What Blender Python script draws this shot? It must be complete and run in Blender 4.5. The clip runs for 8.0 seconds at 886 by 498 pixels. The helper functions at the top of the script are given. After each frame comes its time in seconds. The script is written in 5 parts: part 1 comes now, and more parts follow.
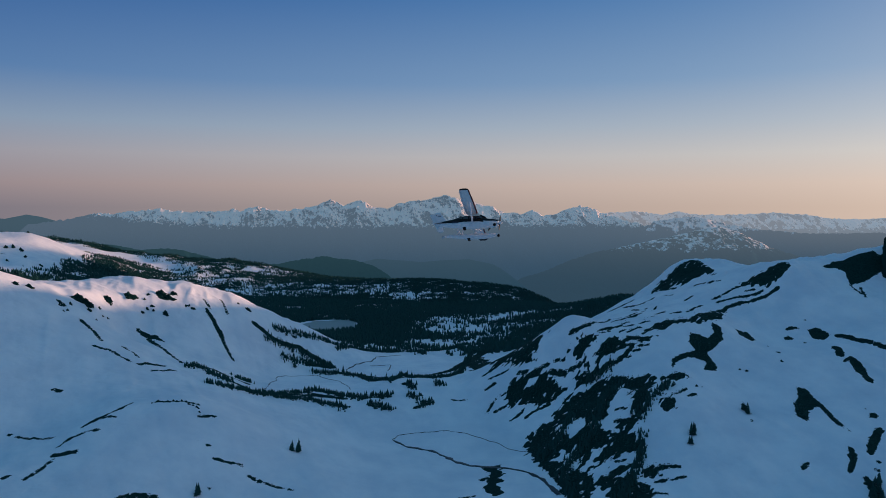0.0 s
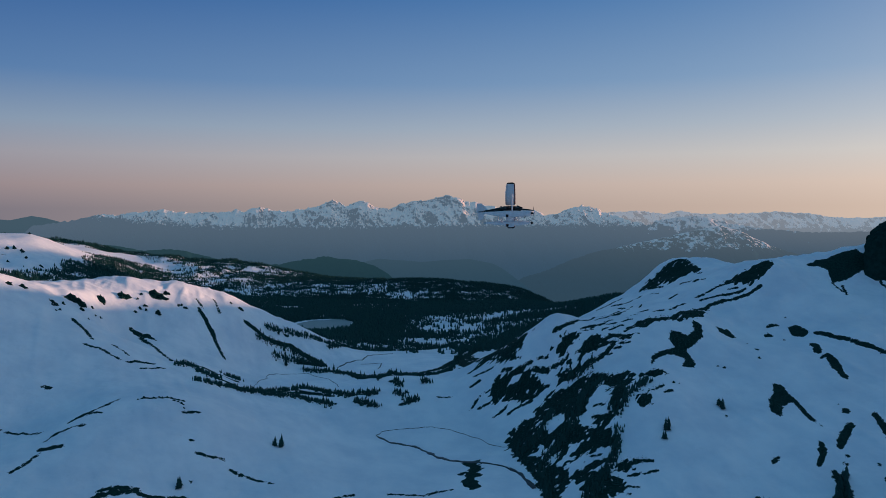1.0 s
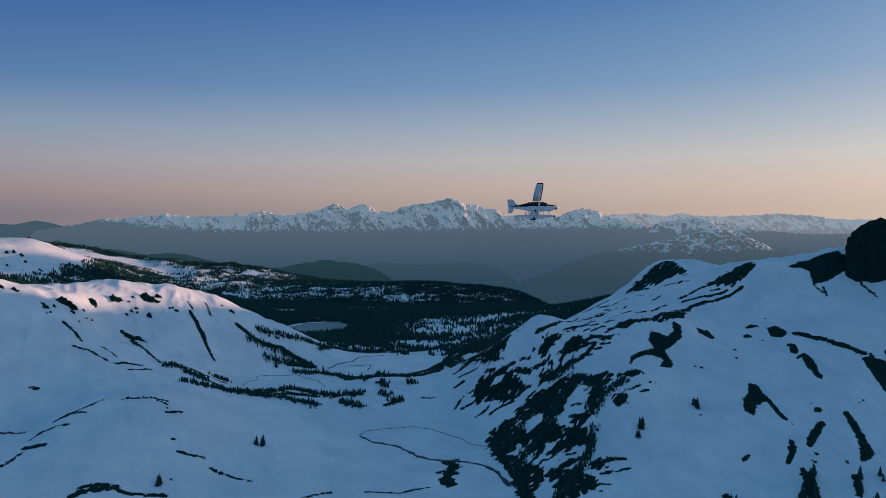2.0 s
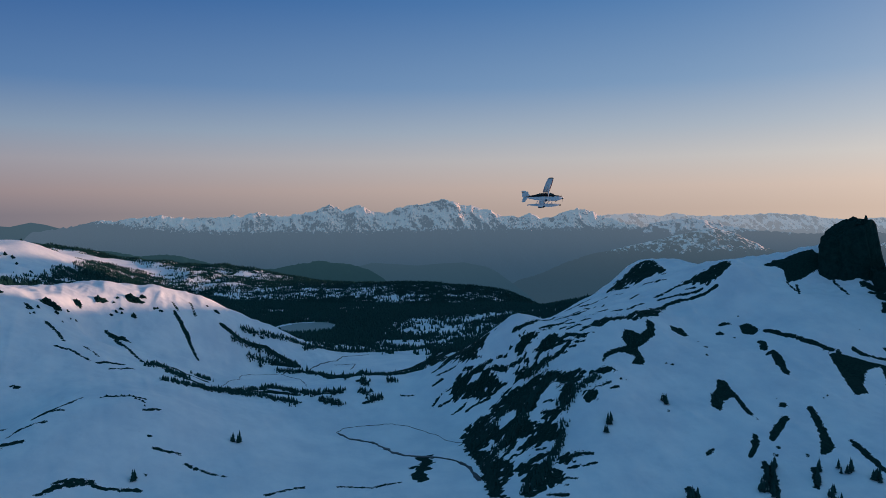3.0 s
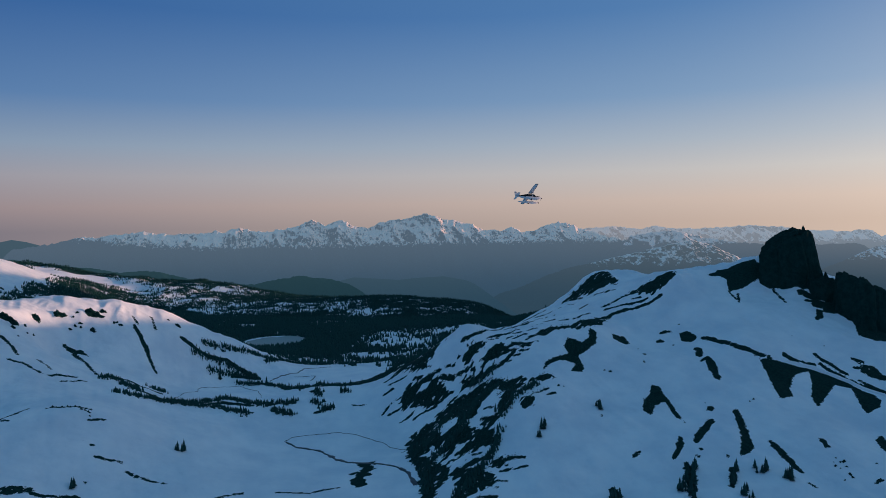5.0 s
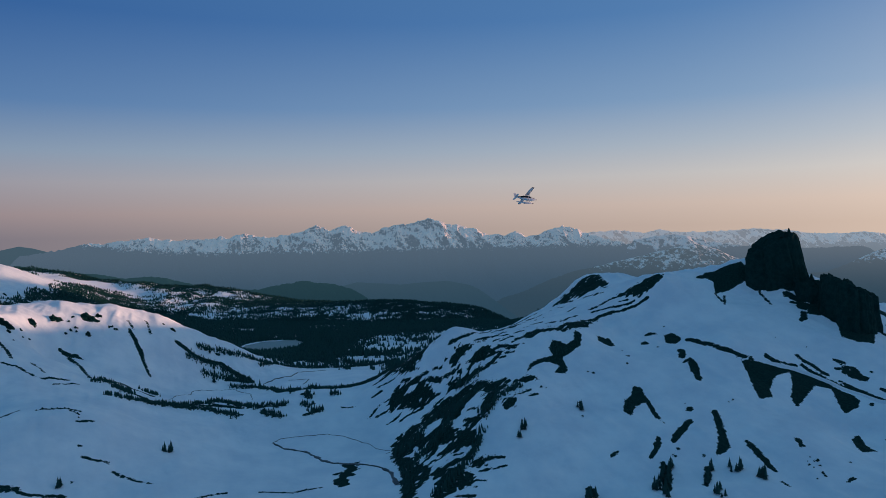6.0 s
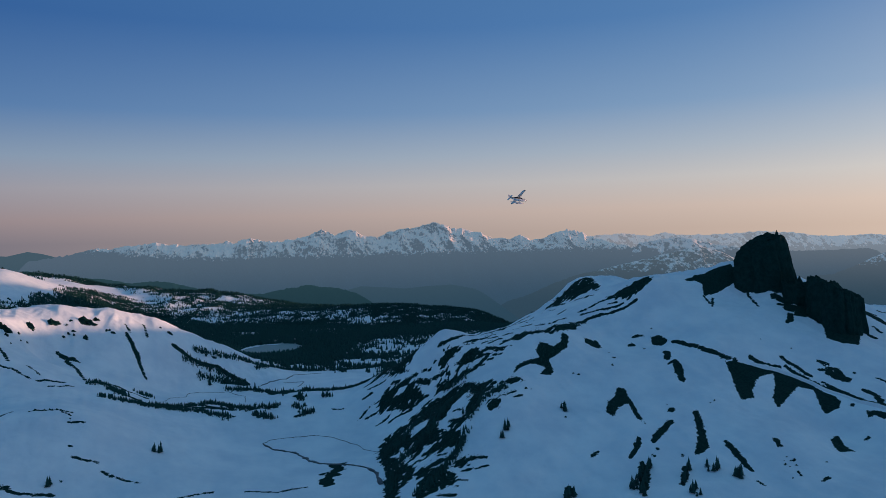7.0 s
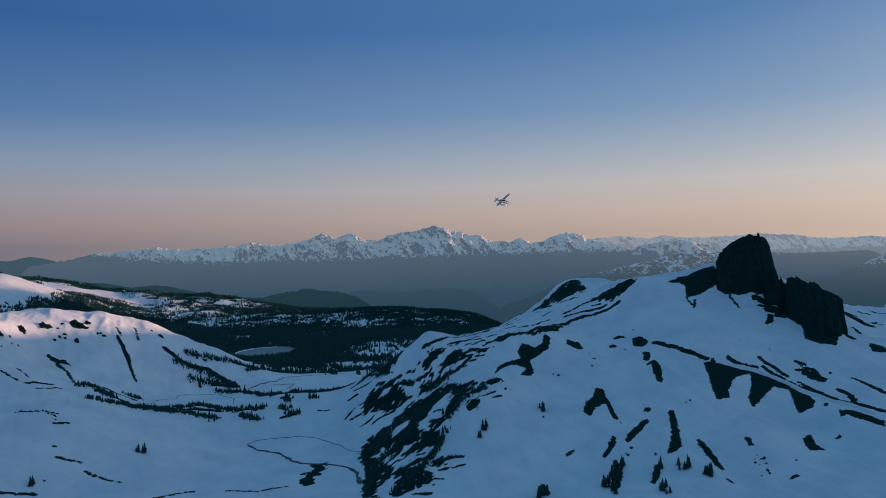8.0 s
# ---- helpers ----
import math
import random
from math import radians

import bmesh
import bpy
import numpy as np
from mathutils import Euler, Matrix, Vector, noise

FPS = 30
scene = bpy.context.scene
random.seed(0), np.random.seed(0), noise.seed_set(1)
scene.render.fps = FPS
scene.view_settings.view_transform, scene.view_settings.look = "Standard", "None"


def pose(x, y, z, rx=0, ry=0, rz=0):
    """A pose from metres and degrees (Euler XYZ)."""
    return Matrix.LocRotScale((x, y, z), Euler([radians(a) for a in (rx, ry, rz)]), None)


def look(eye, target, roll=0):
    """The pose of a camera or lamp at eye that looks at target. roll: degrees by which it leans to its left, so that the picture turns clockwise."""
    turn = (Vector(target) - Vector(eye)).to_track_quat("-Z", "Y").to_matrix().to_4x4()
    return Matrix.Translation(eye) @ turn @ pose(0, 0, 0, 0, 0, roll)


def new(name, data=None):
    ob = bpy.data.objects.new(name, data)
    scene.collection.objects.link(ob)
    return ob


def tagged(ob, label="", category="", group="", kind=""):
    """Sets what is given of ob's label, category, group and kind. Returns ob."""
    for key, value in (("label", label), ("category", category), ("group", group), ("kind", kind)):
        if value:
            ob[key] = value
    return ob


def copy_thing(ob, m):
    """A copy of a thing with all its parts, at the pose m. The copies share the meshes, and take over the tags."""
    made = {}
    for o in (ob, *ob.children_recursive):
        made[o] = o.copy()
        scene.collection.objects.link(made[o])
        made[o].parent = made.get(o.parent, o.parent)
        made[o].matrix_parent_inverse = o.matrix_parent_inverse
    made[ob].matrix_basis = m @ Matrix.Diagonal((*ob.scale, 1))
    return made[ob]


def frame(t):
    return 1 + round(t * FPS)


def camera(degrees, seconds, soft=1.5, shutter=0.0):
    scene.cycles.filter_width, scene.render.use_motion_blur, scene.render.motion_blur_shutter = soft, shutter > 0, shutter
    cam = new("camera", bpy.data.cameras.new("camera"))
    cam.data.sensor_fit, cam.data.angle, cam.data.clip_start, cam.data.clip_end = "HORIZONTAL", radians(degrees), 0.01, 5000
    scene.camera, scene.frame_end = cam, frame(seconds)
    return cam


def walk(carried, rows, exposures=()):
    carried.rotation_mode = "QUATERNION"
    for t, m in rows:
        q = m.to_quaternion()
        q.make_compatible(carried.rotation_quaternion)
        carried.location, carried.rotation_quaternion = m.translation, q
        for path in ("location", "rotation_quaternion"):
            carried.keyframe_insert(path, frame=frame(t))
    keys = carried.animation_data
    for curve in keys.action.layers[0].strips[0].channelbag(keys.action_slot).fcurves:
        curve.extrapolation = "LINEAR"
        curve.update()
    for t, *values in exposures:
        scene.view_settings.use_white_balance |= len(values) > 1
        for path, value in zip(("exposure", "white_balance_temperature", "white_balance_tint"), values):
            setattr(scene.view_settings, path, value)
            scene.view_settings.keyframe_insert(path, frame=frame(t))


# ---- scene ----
cam = camera(64.6, 8.0, soft=0.8)
PATH = [
    (0, (-0.056, 0.656, 217.82), (-0.001, 2.652, 217.7), -0.0),
    (0.5, (10.684, -5.889, 217.778), (10.74, -3.893, 217.655), -0.1),
    (1, (21.165, -12.209, 218.023), (21.205, -10.213, 217.903), -0.2),
    (1.5, (32.294, -18.194, 218.272), (32.323, -16.198, 218.158), -0.3),
    (3, (65.477, -36.975, 217.887), (65.509, -34.978, 217.778), -0.6),
    (3.5, (76.595, -42.61, 217.684), (76.635, -40.613, 217.581), -0.7),
    (4, (87.832, -48.166, 216.873), (87.883, -46.168, 216.784), -0.7),
    (4.5, (98.547, -54.092, 216.637), (98.609, -52.095, 216.559), -0.8),
    (5, (109.716, -59.982, 215.94), (109.78, -57.984, 215.872), -1.0),
    (6.5, (143.323, -76.578, 214.195), (143.354, -74.578, 214.147), -1.4),
    (7, (154.199, -81.915, 213.833), (154.22, -79.915, 213.791), -1.5),
    (7.5, (165.563, -87.206, 213.273), (165.579, -85.206, 213.236), -1.6),
    (8, (176.903, -92.573, 212.788), (176.915, -90.573, 212.756), -1.7),
]
walk(cam, [(t, look(eye, target, roll)) for t, eye, target, roll in PATH],
     exposures=[(0, 0.0), (7.2, 0.0), (8, -0.08)])

# ---- world, sun ----
SUN_TURN, SUN_HEIGHT = 74.0, 3.3      # degrees clockwise of +y, degrees above the horizon
sun_way = Vector((math.sin(radians(SUN_TURN)) * math.cos(radians(SUN_HEIGHT)),
                  math.cos(radians(SUN_TURN)) * math.cos(radians(SUN_HEIGHT)),
                  math.sin(radians(SUN_HEIGHT))))
sun = new("sun", bpy.data.lights.new("sun", "SUN"))
sun.data.energy, sun.data.angle, sun.data.color = 4.0, radians(0.6), (1.0, 0.56, 0.38)
sun.matrix_world = look(sun_way * 100, (0, 0, 0))


def dusk_sky():
    """A clear sky just before sunset: peach at the horizon, deep blue above, paler towards the sun."""
    world = bpy.data.worlds.new("dusk_sky")
    scene.world = world
    world.use_nodes = True
    nt = world.node_tree
    n, l = nt.nodes, nt.links
    n.clear()
    out, bg = n.new("ShaderNodeOutputWorld"), n.new("ShaderNodeBackground")
    tc, sep = n.new("ShaderNodeTexCoord"), n.new("ShaderNodeSeparateXYZ")
    l.new(tc.outputs["Generated"], sep.inputs[0])
    ramps = []
    for stops in (SKY_AWAY, SKY_SUNWARD):
        r = n.new("ShaderNodeValToRGB")
        r.color_ramp.interpolation = "LINEAR"
        for i, (p, c) in enumerate(stops):
            e = r.color_ramp.elements[i] if i < 2 else r.color_ramp.elements.new(p)
            e.position, e.color = p, (*c, 1)
        l.new(sep.outputs["Z"], r.inputs[0])
        ramps.append(r)
    side = n.new("ShaderNodeVectorMath")
    side.operation = "DOT_PRODUCT"
    side.inputs[1].default_value = (math.sin(radians(SUN_TURN)), math.cos(radians(SUN_TURN)), 0)
    l.new(tc.outputs["Generated"], side.inputs[0])
    rng = n.new("ShaderNodeMapRange")
    rng.inputs["From Min"].default_value, rng.inputs["From Max"].default_value = -0.35, 0.85
    l.new(side.outputs["Value"], rng.inputs["Value"])
    mix = n.new("ShaderNodeMix")
    mix.data_type = "RGBA"
    l.new(rng.outputs[0], mix.inputs["Factor"])
    l.new(ramps[0].outputs[0], mix.inputs["A"])
    l.new(ramps[1].outputs[0], mix.inputs["B"])
    # the wide glow round the low sun
    near = n.new("ShaderNodeVectorMath")
    near.operation = "DOT_PRODUCT"
    near.inputs[1].default_value = sun_way
    l.new(tc.outputs["Generated"], near.inputs[0])
    lift = n.new("ShaderNodeMath")
    lift.operation, lift.use_clamp = "MAXIMUM", True
    l.new(near.outputs["Value"], lift.inputs[0])
    lift.inputs[1].default_value = 0.0
    power = n.new("ShaderNodeMath")
    power.operation = "POWER"
    l.new(lift.outputs[0], power.inputs[0])
    power.inputs[1].default_value = 8.0
    glow = n.new("ShaderNodeVectorMath")
    glow.operation = "SCALE"
    glow.inputs[0].default_value = AUREOLE
    l.new(power.outputs[0], glow.inputs["Scale"])
    total = n.new("ShaderNodeVectorMath")
    l.new(mix.outputs["Result"], total.inputs[0])
    l.new(glow.outputs[0], total.inputs[1])
    l.new(total.outputs[0], bg.inputs[0])
    bg.inputs[1].default_value = SKY_STRENGTH
    l.new(bg.outputs[0], out.inputs[0])


SKY_STRENGTH = 1.0
SKY_AWAY = [(0.0, (0.185, 0.17, 0.21)), (1.0, (0.076, 0.212, 0.345)), (0.03, (0.295, 0.235, 0.255)), (0.07, (0.31, 0.30, 0.35)),
            (0.11, (0.225, 0.305, 0.42)), (0.17, (0.090, 0.195, 0.395)), (0.28, (0.032, 0.112, 0.315)), (0.5, (0.052, 0.155, 0.325))]
SKY_SUNWARD = [(0.0, (0.61, 0.47, 0.385)), (1.0, (0.076, 0.212, 0.345)), (0.03, (0.66, 0.53, 0.45)), (0.07, (0.59, 0.57, 0.55)),
               (0.11, (0.425, 0.485, 0.555)), (0.17, (0.235, 0.365, 0.54)), (0.28, (0.10, 0.235, 0.465)), (0.5, (0.062, 0.160, 0.345))]
AUREOLE = (0.58, 0.44, 0.31)
dusk_sky()

# ---- shared maths ----
RNG = np.random.RandomState(7)
PERM = RNG.permutation(512)


def lattice(ix, iy):
    return PERM[(PERM[ix & 511] + iy) & 511] / 255.5 - 1.0


def vnoise(x, y):
    """Smooth value noise, -1 to 1."""
    x, y = np.asarray(x, float), np.asarray(y, float)
    ix, iy = np.floor(x).astype(int), np.floor(y).astype(int)
    fx, fy = x - ix, y - iy
    ux, uy = fx * fx * fx * (fx * (fx * 6 - 15) + 10), fy * fy * fy * (fy * (fy * 6 - 15) + 10)
    a = lattice(ix, iy) * (1 - ux) + lattice(ix + 1, iy) * ux
    b = lattice(ix, iy + 1) * (1 - ux) + lattice(ix + 1, iy + 1) * ux
    return a * (1 - uy) + b * uy


def fbm(x, y, size, octaves=4, gain=0.5):
    x, y = np.asarray(x, float) / size, np.asarray(y, float) / size
    total, amp = 0.0, 1.0
    for k in range(octaves):
        total = total + amp * vnoise(x * 1.93 ** k + 17.3 * k, y * 1.93 ** k - 9.1 * k)
        amp *= gain
    return total


def ridged(x, y, size, octaves=4, gain=0.5):
    x, y = np.asarray(x, float) / size, np.asarray(y, float) / size
    total, amp = 0.0, 1.0
    for k in range(octaves):
        total = total + amp * (1 - 2 * np.abs(vnoise(x * 1.97 ** k + 31.7 * k, y * 1.97 ** k + 4.3 * k)))
        amp *= gain
    return total


def rise(v, a, b):
    k = np.clip((np.asarray(v, float) - a) / (b - a), 0, 1)
    return k * k * (3 - 2 * k)


# ---- the lie of the land: ridge lines, break lines and valley lines (x, y, height) ----
LAND = {
    "right_spur": [(-18, 778, 22), (20, 785, 20), (47, 785, 22), (75, 783, 37), (111, 772, 61), (140, 754, 83), (164, 752, 95), (190, 752, 90), (226, 788, 90), (267, 838, 92), (326, 930, 102),
                   (352, 960, 117), (378, 991, 139), (406, 992, 139), (428, 925, 137)],
    "tower_ridge": [(418, 850, 147), (429, 812, 150), (464, 811, 147),
                   (488, 815, 148), (502, 815, 153), (519, 811, 159), (535, 806, 165), (550, 800, 164), (585, 806, 154), (640, 790, 132), (700, 790, 107), (750, 800, 98), (900, 830, 92)],
    "hump_flank": [(372, 1005, 137), (359, 1010, 129), (343, 1015, 115), (323, 1015, 99), (303, 1010, 87), (283, 1005, 77), (263, 1000, 68), (240, 985, 60)],
    "spur_back": [(-20, 850, 8), (60, 880, 6), (150, 900, 10), (190, 1090, 4), (330, 1180, 12), (470, 1150, 40), (640, 1050, 60), (860, 1020, 76), (1050, 1150, 85)],
    "upper_slope": [(215, 703, 84), (268, 683, 89), (316, 701, 91), (328, 702, 88), (397, 692, 88), (444, 646, 91), (480, 632, 78)],
    "under_tower": [(498, 792, 138), (540, 775, 136), (568, 753, 130), (590, 700, 108), (597, 650, 88), (640, 690, 92), (700, 710, 92)],
    "bench": [(460, 616, 72), (509, 619, 68), (538, 608, 66), (600, 590, 66), (680, 580, 72), (800, 600, 90)],
    "mid_slope": [(205, 587, 55), (273, 584, 50), (313, 587, 53), (329, 599, 57), (362, 549, 48), (387, 542, 47), (447, 494, 36),
                  (491, 502, 30), (534, 522, 46), (600, 510, 50), (760, 480, 60)],
    "low_slope": [(154, 665, 35), (130, 612, 22), (215, 545, 37), (146, 505, 9), (254, 466, 8), (318, 478, 20), (362, 504, 33),
                  (441, 443, 22), (540, 420, 25), (700, 380, 40)],
    "right_foot": [(99, 622, 2), (96, 560, 0), (112, 500, 1), (170, 430, 0), (300, 390, 4), (450, 360, 10), (700, 250, 20)],
    "valley": [(-20, 250, 0), (0, 400, 2), (30, 500, 0), (53, 551, 0), (74, 575, 0), (-20, 630, 1), (30, 660, 3), (-51, 681, 10),
               (30, 715, 12), (80, 690, 12), (-20, 880, 5), (-80, 915, 2), (40, 960, 1), (-60, 1030, 0), (30, 1222, -15),
               (134, 1363, -17), (46, 1300, -17)],
    "tree_step": [(-173, 734, 29), (-104, 760, 17), (-60, 790, 19), (-120, 830, 8), (-200, 830, 20), (-170, 900, 14)],
    "left_hump": [(-141, 496, 36), (-111, 488, 21), (-146, 465, 27), (-104, 554, 23), (-188, 552, 63), (-227, 541, 64), (-237, 517, 62),
                  (-237, 471, 51), (-300, 576, 67), (-292, 530, 52), (-330, 480, 50), (-260, 400, 40), (-130, 400, 15)],
    "left_slope": [(-365, 774, 116), (-292, 656, 84), (-337, 789, 77), (-262, 875, 81), (-230, 760, 45), (-380, 640, 110), (-240, 640, 62)],
    "left_crest": [(-560, 640, 190), (-440, 715, 156), (-418, 760, 137), (-388, 810, 124), (-359, 882, 129), (-310, 920, 117),
                   (-252, 950, 93), (-198, 980, 63), (-149, 1020, 34), (-119, 1060, 8)],
    "left_back": [(-520, 900, 90), (-430, 1020, 60), (-330, 1100, 30), (-250, 1180, 4), (-190, 1290, -13), (-120, 1330, -13), (-150, 1420, -13),
                  (-240, 1400, -12), (-90, 1230, -8)],
    "left_near": [(-600, 480, 170), (-450, 380, 90), (-500, 200, 90), (-250, 150, 30)],
    "far_left_hill": [(-1400, 1770, 175), (-1135, 1770, 150), (-1052, 1770, 154), (-1013, 1770, 157), (-969, 1770, 150), (-921, 1770, 130),
                      (-874, 1770, 102), (-824, 1765, 71), (-864, 1450, 97), (-797, 1450, 81), (-754, 1520, 64), (-660, 1500, 50),
                      (-1010, 1950, 110), (-900, 1150, 110)],
    "plateau": [(-1300, 2480, 96), (-1194, 2500, 88), (-1096, 2500, 72), (-1018, 2500, 54), (-892, 2480, 38), (-794, 2480, 29), (-656, 2480, 23),
                (-531, 2450, 15), (-406, 2400, -5), (-960, 2150, 56), (-774, 2150, 26), (-590, 2100, 9), (-422, 2100, -4), (-720, 1800, 24),
                (-506, 1800, 0), (-315, 1700, -8), (-194, 1850, -14), (-374, 1450, -4)],
    "plateau_brow": [(-252, 2080, -5), (-50, 2060, 2), (83, 2050, 2), (181, 2030, -5), (276, 2000, -15), (319, 1960, -27), (345, 1930, -38),
                     (364, 1900, -54), (-19, 1780, -12), (-65, 1600, -15), (67, 1650, -18), (198, 1620, -14), (267, 1560, -15), (405, 1600, -3),
                     (441, 1500, 24), (97, 1500, -12)],
    "beyond": [(410, 1960, -75), (520, 1900, -120), (600, 1300, 30), (-300, 2650, -70), (-900, 2800, -60), (-100, 2600, -90), (240, 2400, -110), (100, 3000, -230),
               (-700, 3100, -160), (-1500, 3000, -60), (800, 2300, -230), (900, 1600, -90), (700, 1330, 0), (1000, 1400, -30), (1110, 1600, -80), (1160, 1800, -140), (1220, 1550, -50), (1270, 1660, -110), (1350, 1850, -170), (1480, 1960, -190), (1620, 2160, -210), (1680, 2420, -230), (1780, 2430, -200), (1880, 2640, -220), (1980, 2780, -250), (2060, 2950, -270)],
    "outskirts": [(1300, 2600, -200), (0, 3600, -300),
               (-1200, 3700, -300), (1200, 3700, -280), (-2600, 3800, -260), (2600, 3600, -250), (-2300, 2200, 160), (2200, 2000, 60)],
    # made-up ridge out of view, heights set to shade the left slope below its crest
    "unseen_shade_ridge": [(1300, 900, 214), (1300, 1190, 236), (1305, 1228, 226), (1310, 1272, 184), (1320, 1330, 160), (1330, 1430, 148), (1345, 1560, 105), (1360, 1700, 70)],
    # added out of view to throw shade on the valley, plateau and far-left hill
    "far_unseen_shade_ridge": [(2000, 1450, 175), (2000, 1700, 152), (2000, 1900, 128), (2020, 2080, 118), (2000, 2250, 200), (2020, 2350, 262), (2040, 2470, 272), (2070, 2600, 262), (2130, 2700, 150), (2200, 2800, -80)],
    "around": [(-1500, 900, 180), (-1500, 0, 160), (1250, 600, 190), (1200, 300, 150), (1000, -200, 120), (0, -300, 20), (-800, -500, 110),
               (0, -1200, 90), (1800, -900, 180), (-2200, -900, 220), (2400, 900, 220)],
}


def thicken(line, step):
    out = []
    for (x0, y0, z0), (x1, y1, z1) in zip(line, line[1:]):
        n = max(1, int(math.hypot(x1 - x0, y1 - y0) / step))
        out += [(x0 + (x1 - x0) * k / n, y0 + (y1 - y0) * k / n, z0 + (z1 - z0) * k / n) for k in range(n)]
    return out + [line[-1]]


SPINES = ("right_spur", "tower_ridge", "left_crest")
KNOTS = np.array([p for k, line in LAND.items() for p in (thicken(line, 28) if k in SPINES else line)], float)
SOFT = 14.0


def kernel(ax, ay, bx, by):
    return -np.sqrt((ax[:, None] - bx[None]) ** 2 + (ay[:, None] - by[None]) ** 2 + SOFT ** 2) / 1000


def land_weights():
    x, y, z = KNOTS.T
    n = len(x)
    m = np.zeros((n + 3, n + 3))
    m[:n, :n] = kernel(x, y, x, y) - np.eye(n) * 0.002
    m[:n, n:] = np.stack([np.ones(n), x / 1000, y / 1000], 1)
    m[n:, :n] = m[:n, n:].T
    return np.linalg.solve(m, np.concatenate([z, np.zeros(3)]))


WEIGHTS = land_weights()


def smooth_land(x, y):
    x, y = np.asarray(x, float), np.asarray(y, float)
    fx, fy, out = x.ravel(), y.ravel(), []
    for i in range(0, len(fx), 20000):
        ax, ay = fx[i:i + 20000], fy[i:i + 20000]
        out.append(kernel(ax, ay, KNOTS[:, 0], KNOTS[:, 1]) @ WEIGHTS[:-3] + WEIGHTS[-3] + (WEIGHTS[-2] * ax + WEIGHTS[-1] * ay) / 1000)
    return np.concatenate(out).reshape(x.shape)


def height(x, y):
    """Height of the ground: the smooth lie of the land with snow rolls, rock ribs and far hills."""
    x, y = np.asarray(x, float), np.asarray(y, float)
    z = smooth_land(x, y)
    away = rise(np.hypot(x, y), 1200, 2600)
    flat = 1 - rise(z, 1, 14) * (1 - away)
    z = z + (1 - flat) * (2.6 * fbm(x, y, 70, 3) + 0.8 * ridged(x * 1.3 + 0.6 * y, y * 0.35, 24, 2) + 0.35 * fbm(x, y, 12, 3))
    z = z + away * (7 * fbm(x, y, 260, 4) + 2.5 * fbm(x, y, 70, 3)) + rise(-x, 380, 620) * rise(y, 1100, 1500) * (6 * (ridged(x, y, 150, 4) - 0.5) + 4 * fbm(x, y, 45, 3))
    ice = 1 - rise(np.hypot((x + 192) / 68, (y - 1368) / 76), 1.0, 1.5)
    z = z * (1 - ice) - 14.4 * ice
    crag = rise(z, 60, 110) * rise(y, 640, 760) * (1 - rise(y, 1200, 1500))
    return z + crag * 1.6 * ridged(x, y, 34, 3)
# ---- end of maths ----


# ---- materials ----
def material(name):
    m = bpy.data.materials.new(name)
    m.use_nodes = True
    nt = m.node_tree
    return m, nt.nodes, nt.links, nt.nodes["Principled BSDF"]


def noise_node(n, l, scale, detail=4.0, rough=0.55, vector=None):
    t = n.new("ShaderNodeTexNoise")
    t.inputs["Scale"].default_value, t.inputs["Detail"].default_value, t.inputs["Roughness"].default_value = scale, detail, rough
    if vector is not None:
        l.new(vector, t.inputs["Vector"])
    return t.outputs["Fac"]


def sums(n, l, op, a, b):
    t = n.new("ShaderNodeMath")
    t.operation = op
    for k, v in enumerate((a, b)):
        if isinstance(v, (int, float)):
            t.inputs[k].default_value = v
        else:
            l.new(v, t.inputs[k])
    return t.outputs[0]


def span(n, l, v, a, b, c=0.0, d=1.0):
    t = n.new("ShaderNodeMapRange")
    t.interpolation_type = "SMOOTHSTEP"
    l.new(v, t.inputs["Value"])
    for k, q in zip(("From Min", "From Max", "To Min", "To Max"), (a, b, c, d)):
        t.inputs[k].default_value = q
    return t.outputs[0]


def blend(n, l, f, a, b):
    t = n.new("ShaderNodeMix")
    t.data_type = "RGBA"
    for key, v in (("Factor", f), ("A", a), ("B", b)):
        if isinstance(v, tuple):
            t.inputs[key].default_value = (*v, 1)
        elif isinstance(v, (int, float)):
            t.inputs[key].default_value = v
        else:
            l.new(v, t.inputs[key])
    return t.outputs["Result"]


def bump(n, l, bsdf, h, strength, distance):
    t = n.new("ShaderNodeBump")
    t.inputs["Strength"].default_value, t.inputs["Distance"].default_value = strength, distance
    l.new(h, t.inputs["Height"])
    l.new(t.outputs[0], bsdf.inputs["Normal"])


def attribute(n, name):
    t = n.new("ShaderNodeAttribute")
    t.attribute_name = name
    return t.outputs["Fac"]


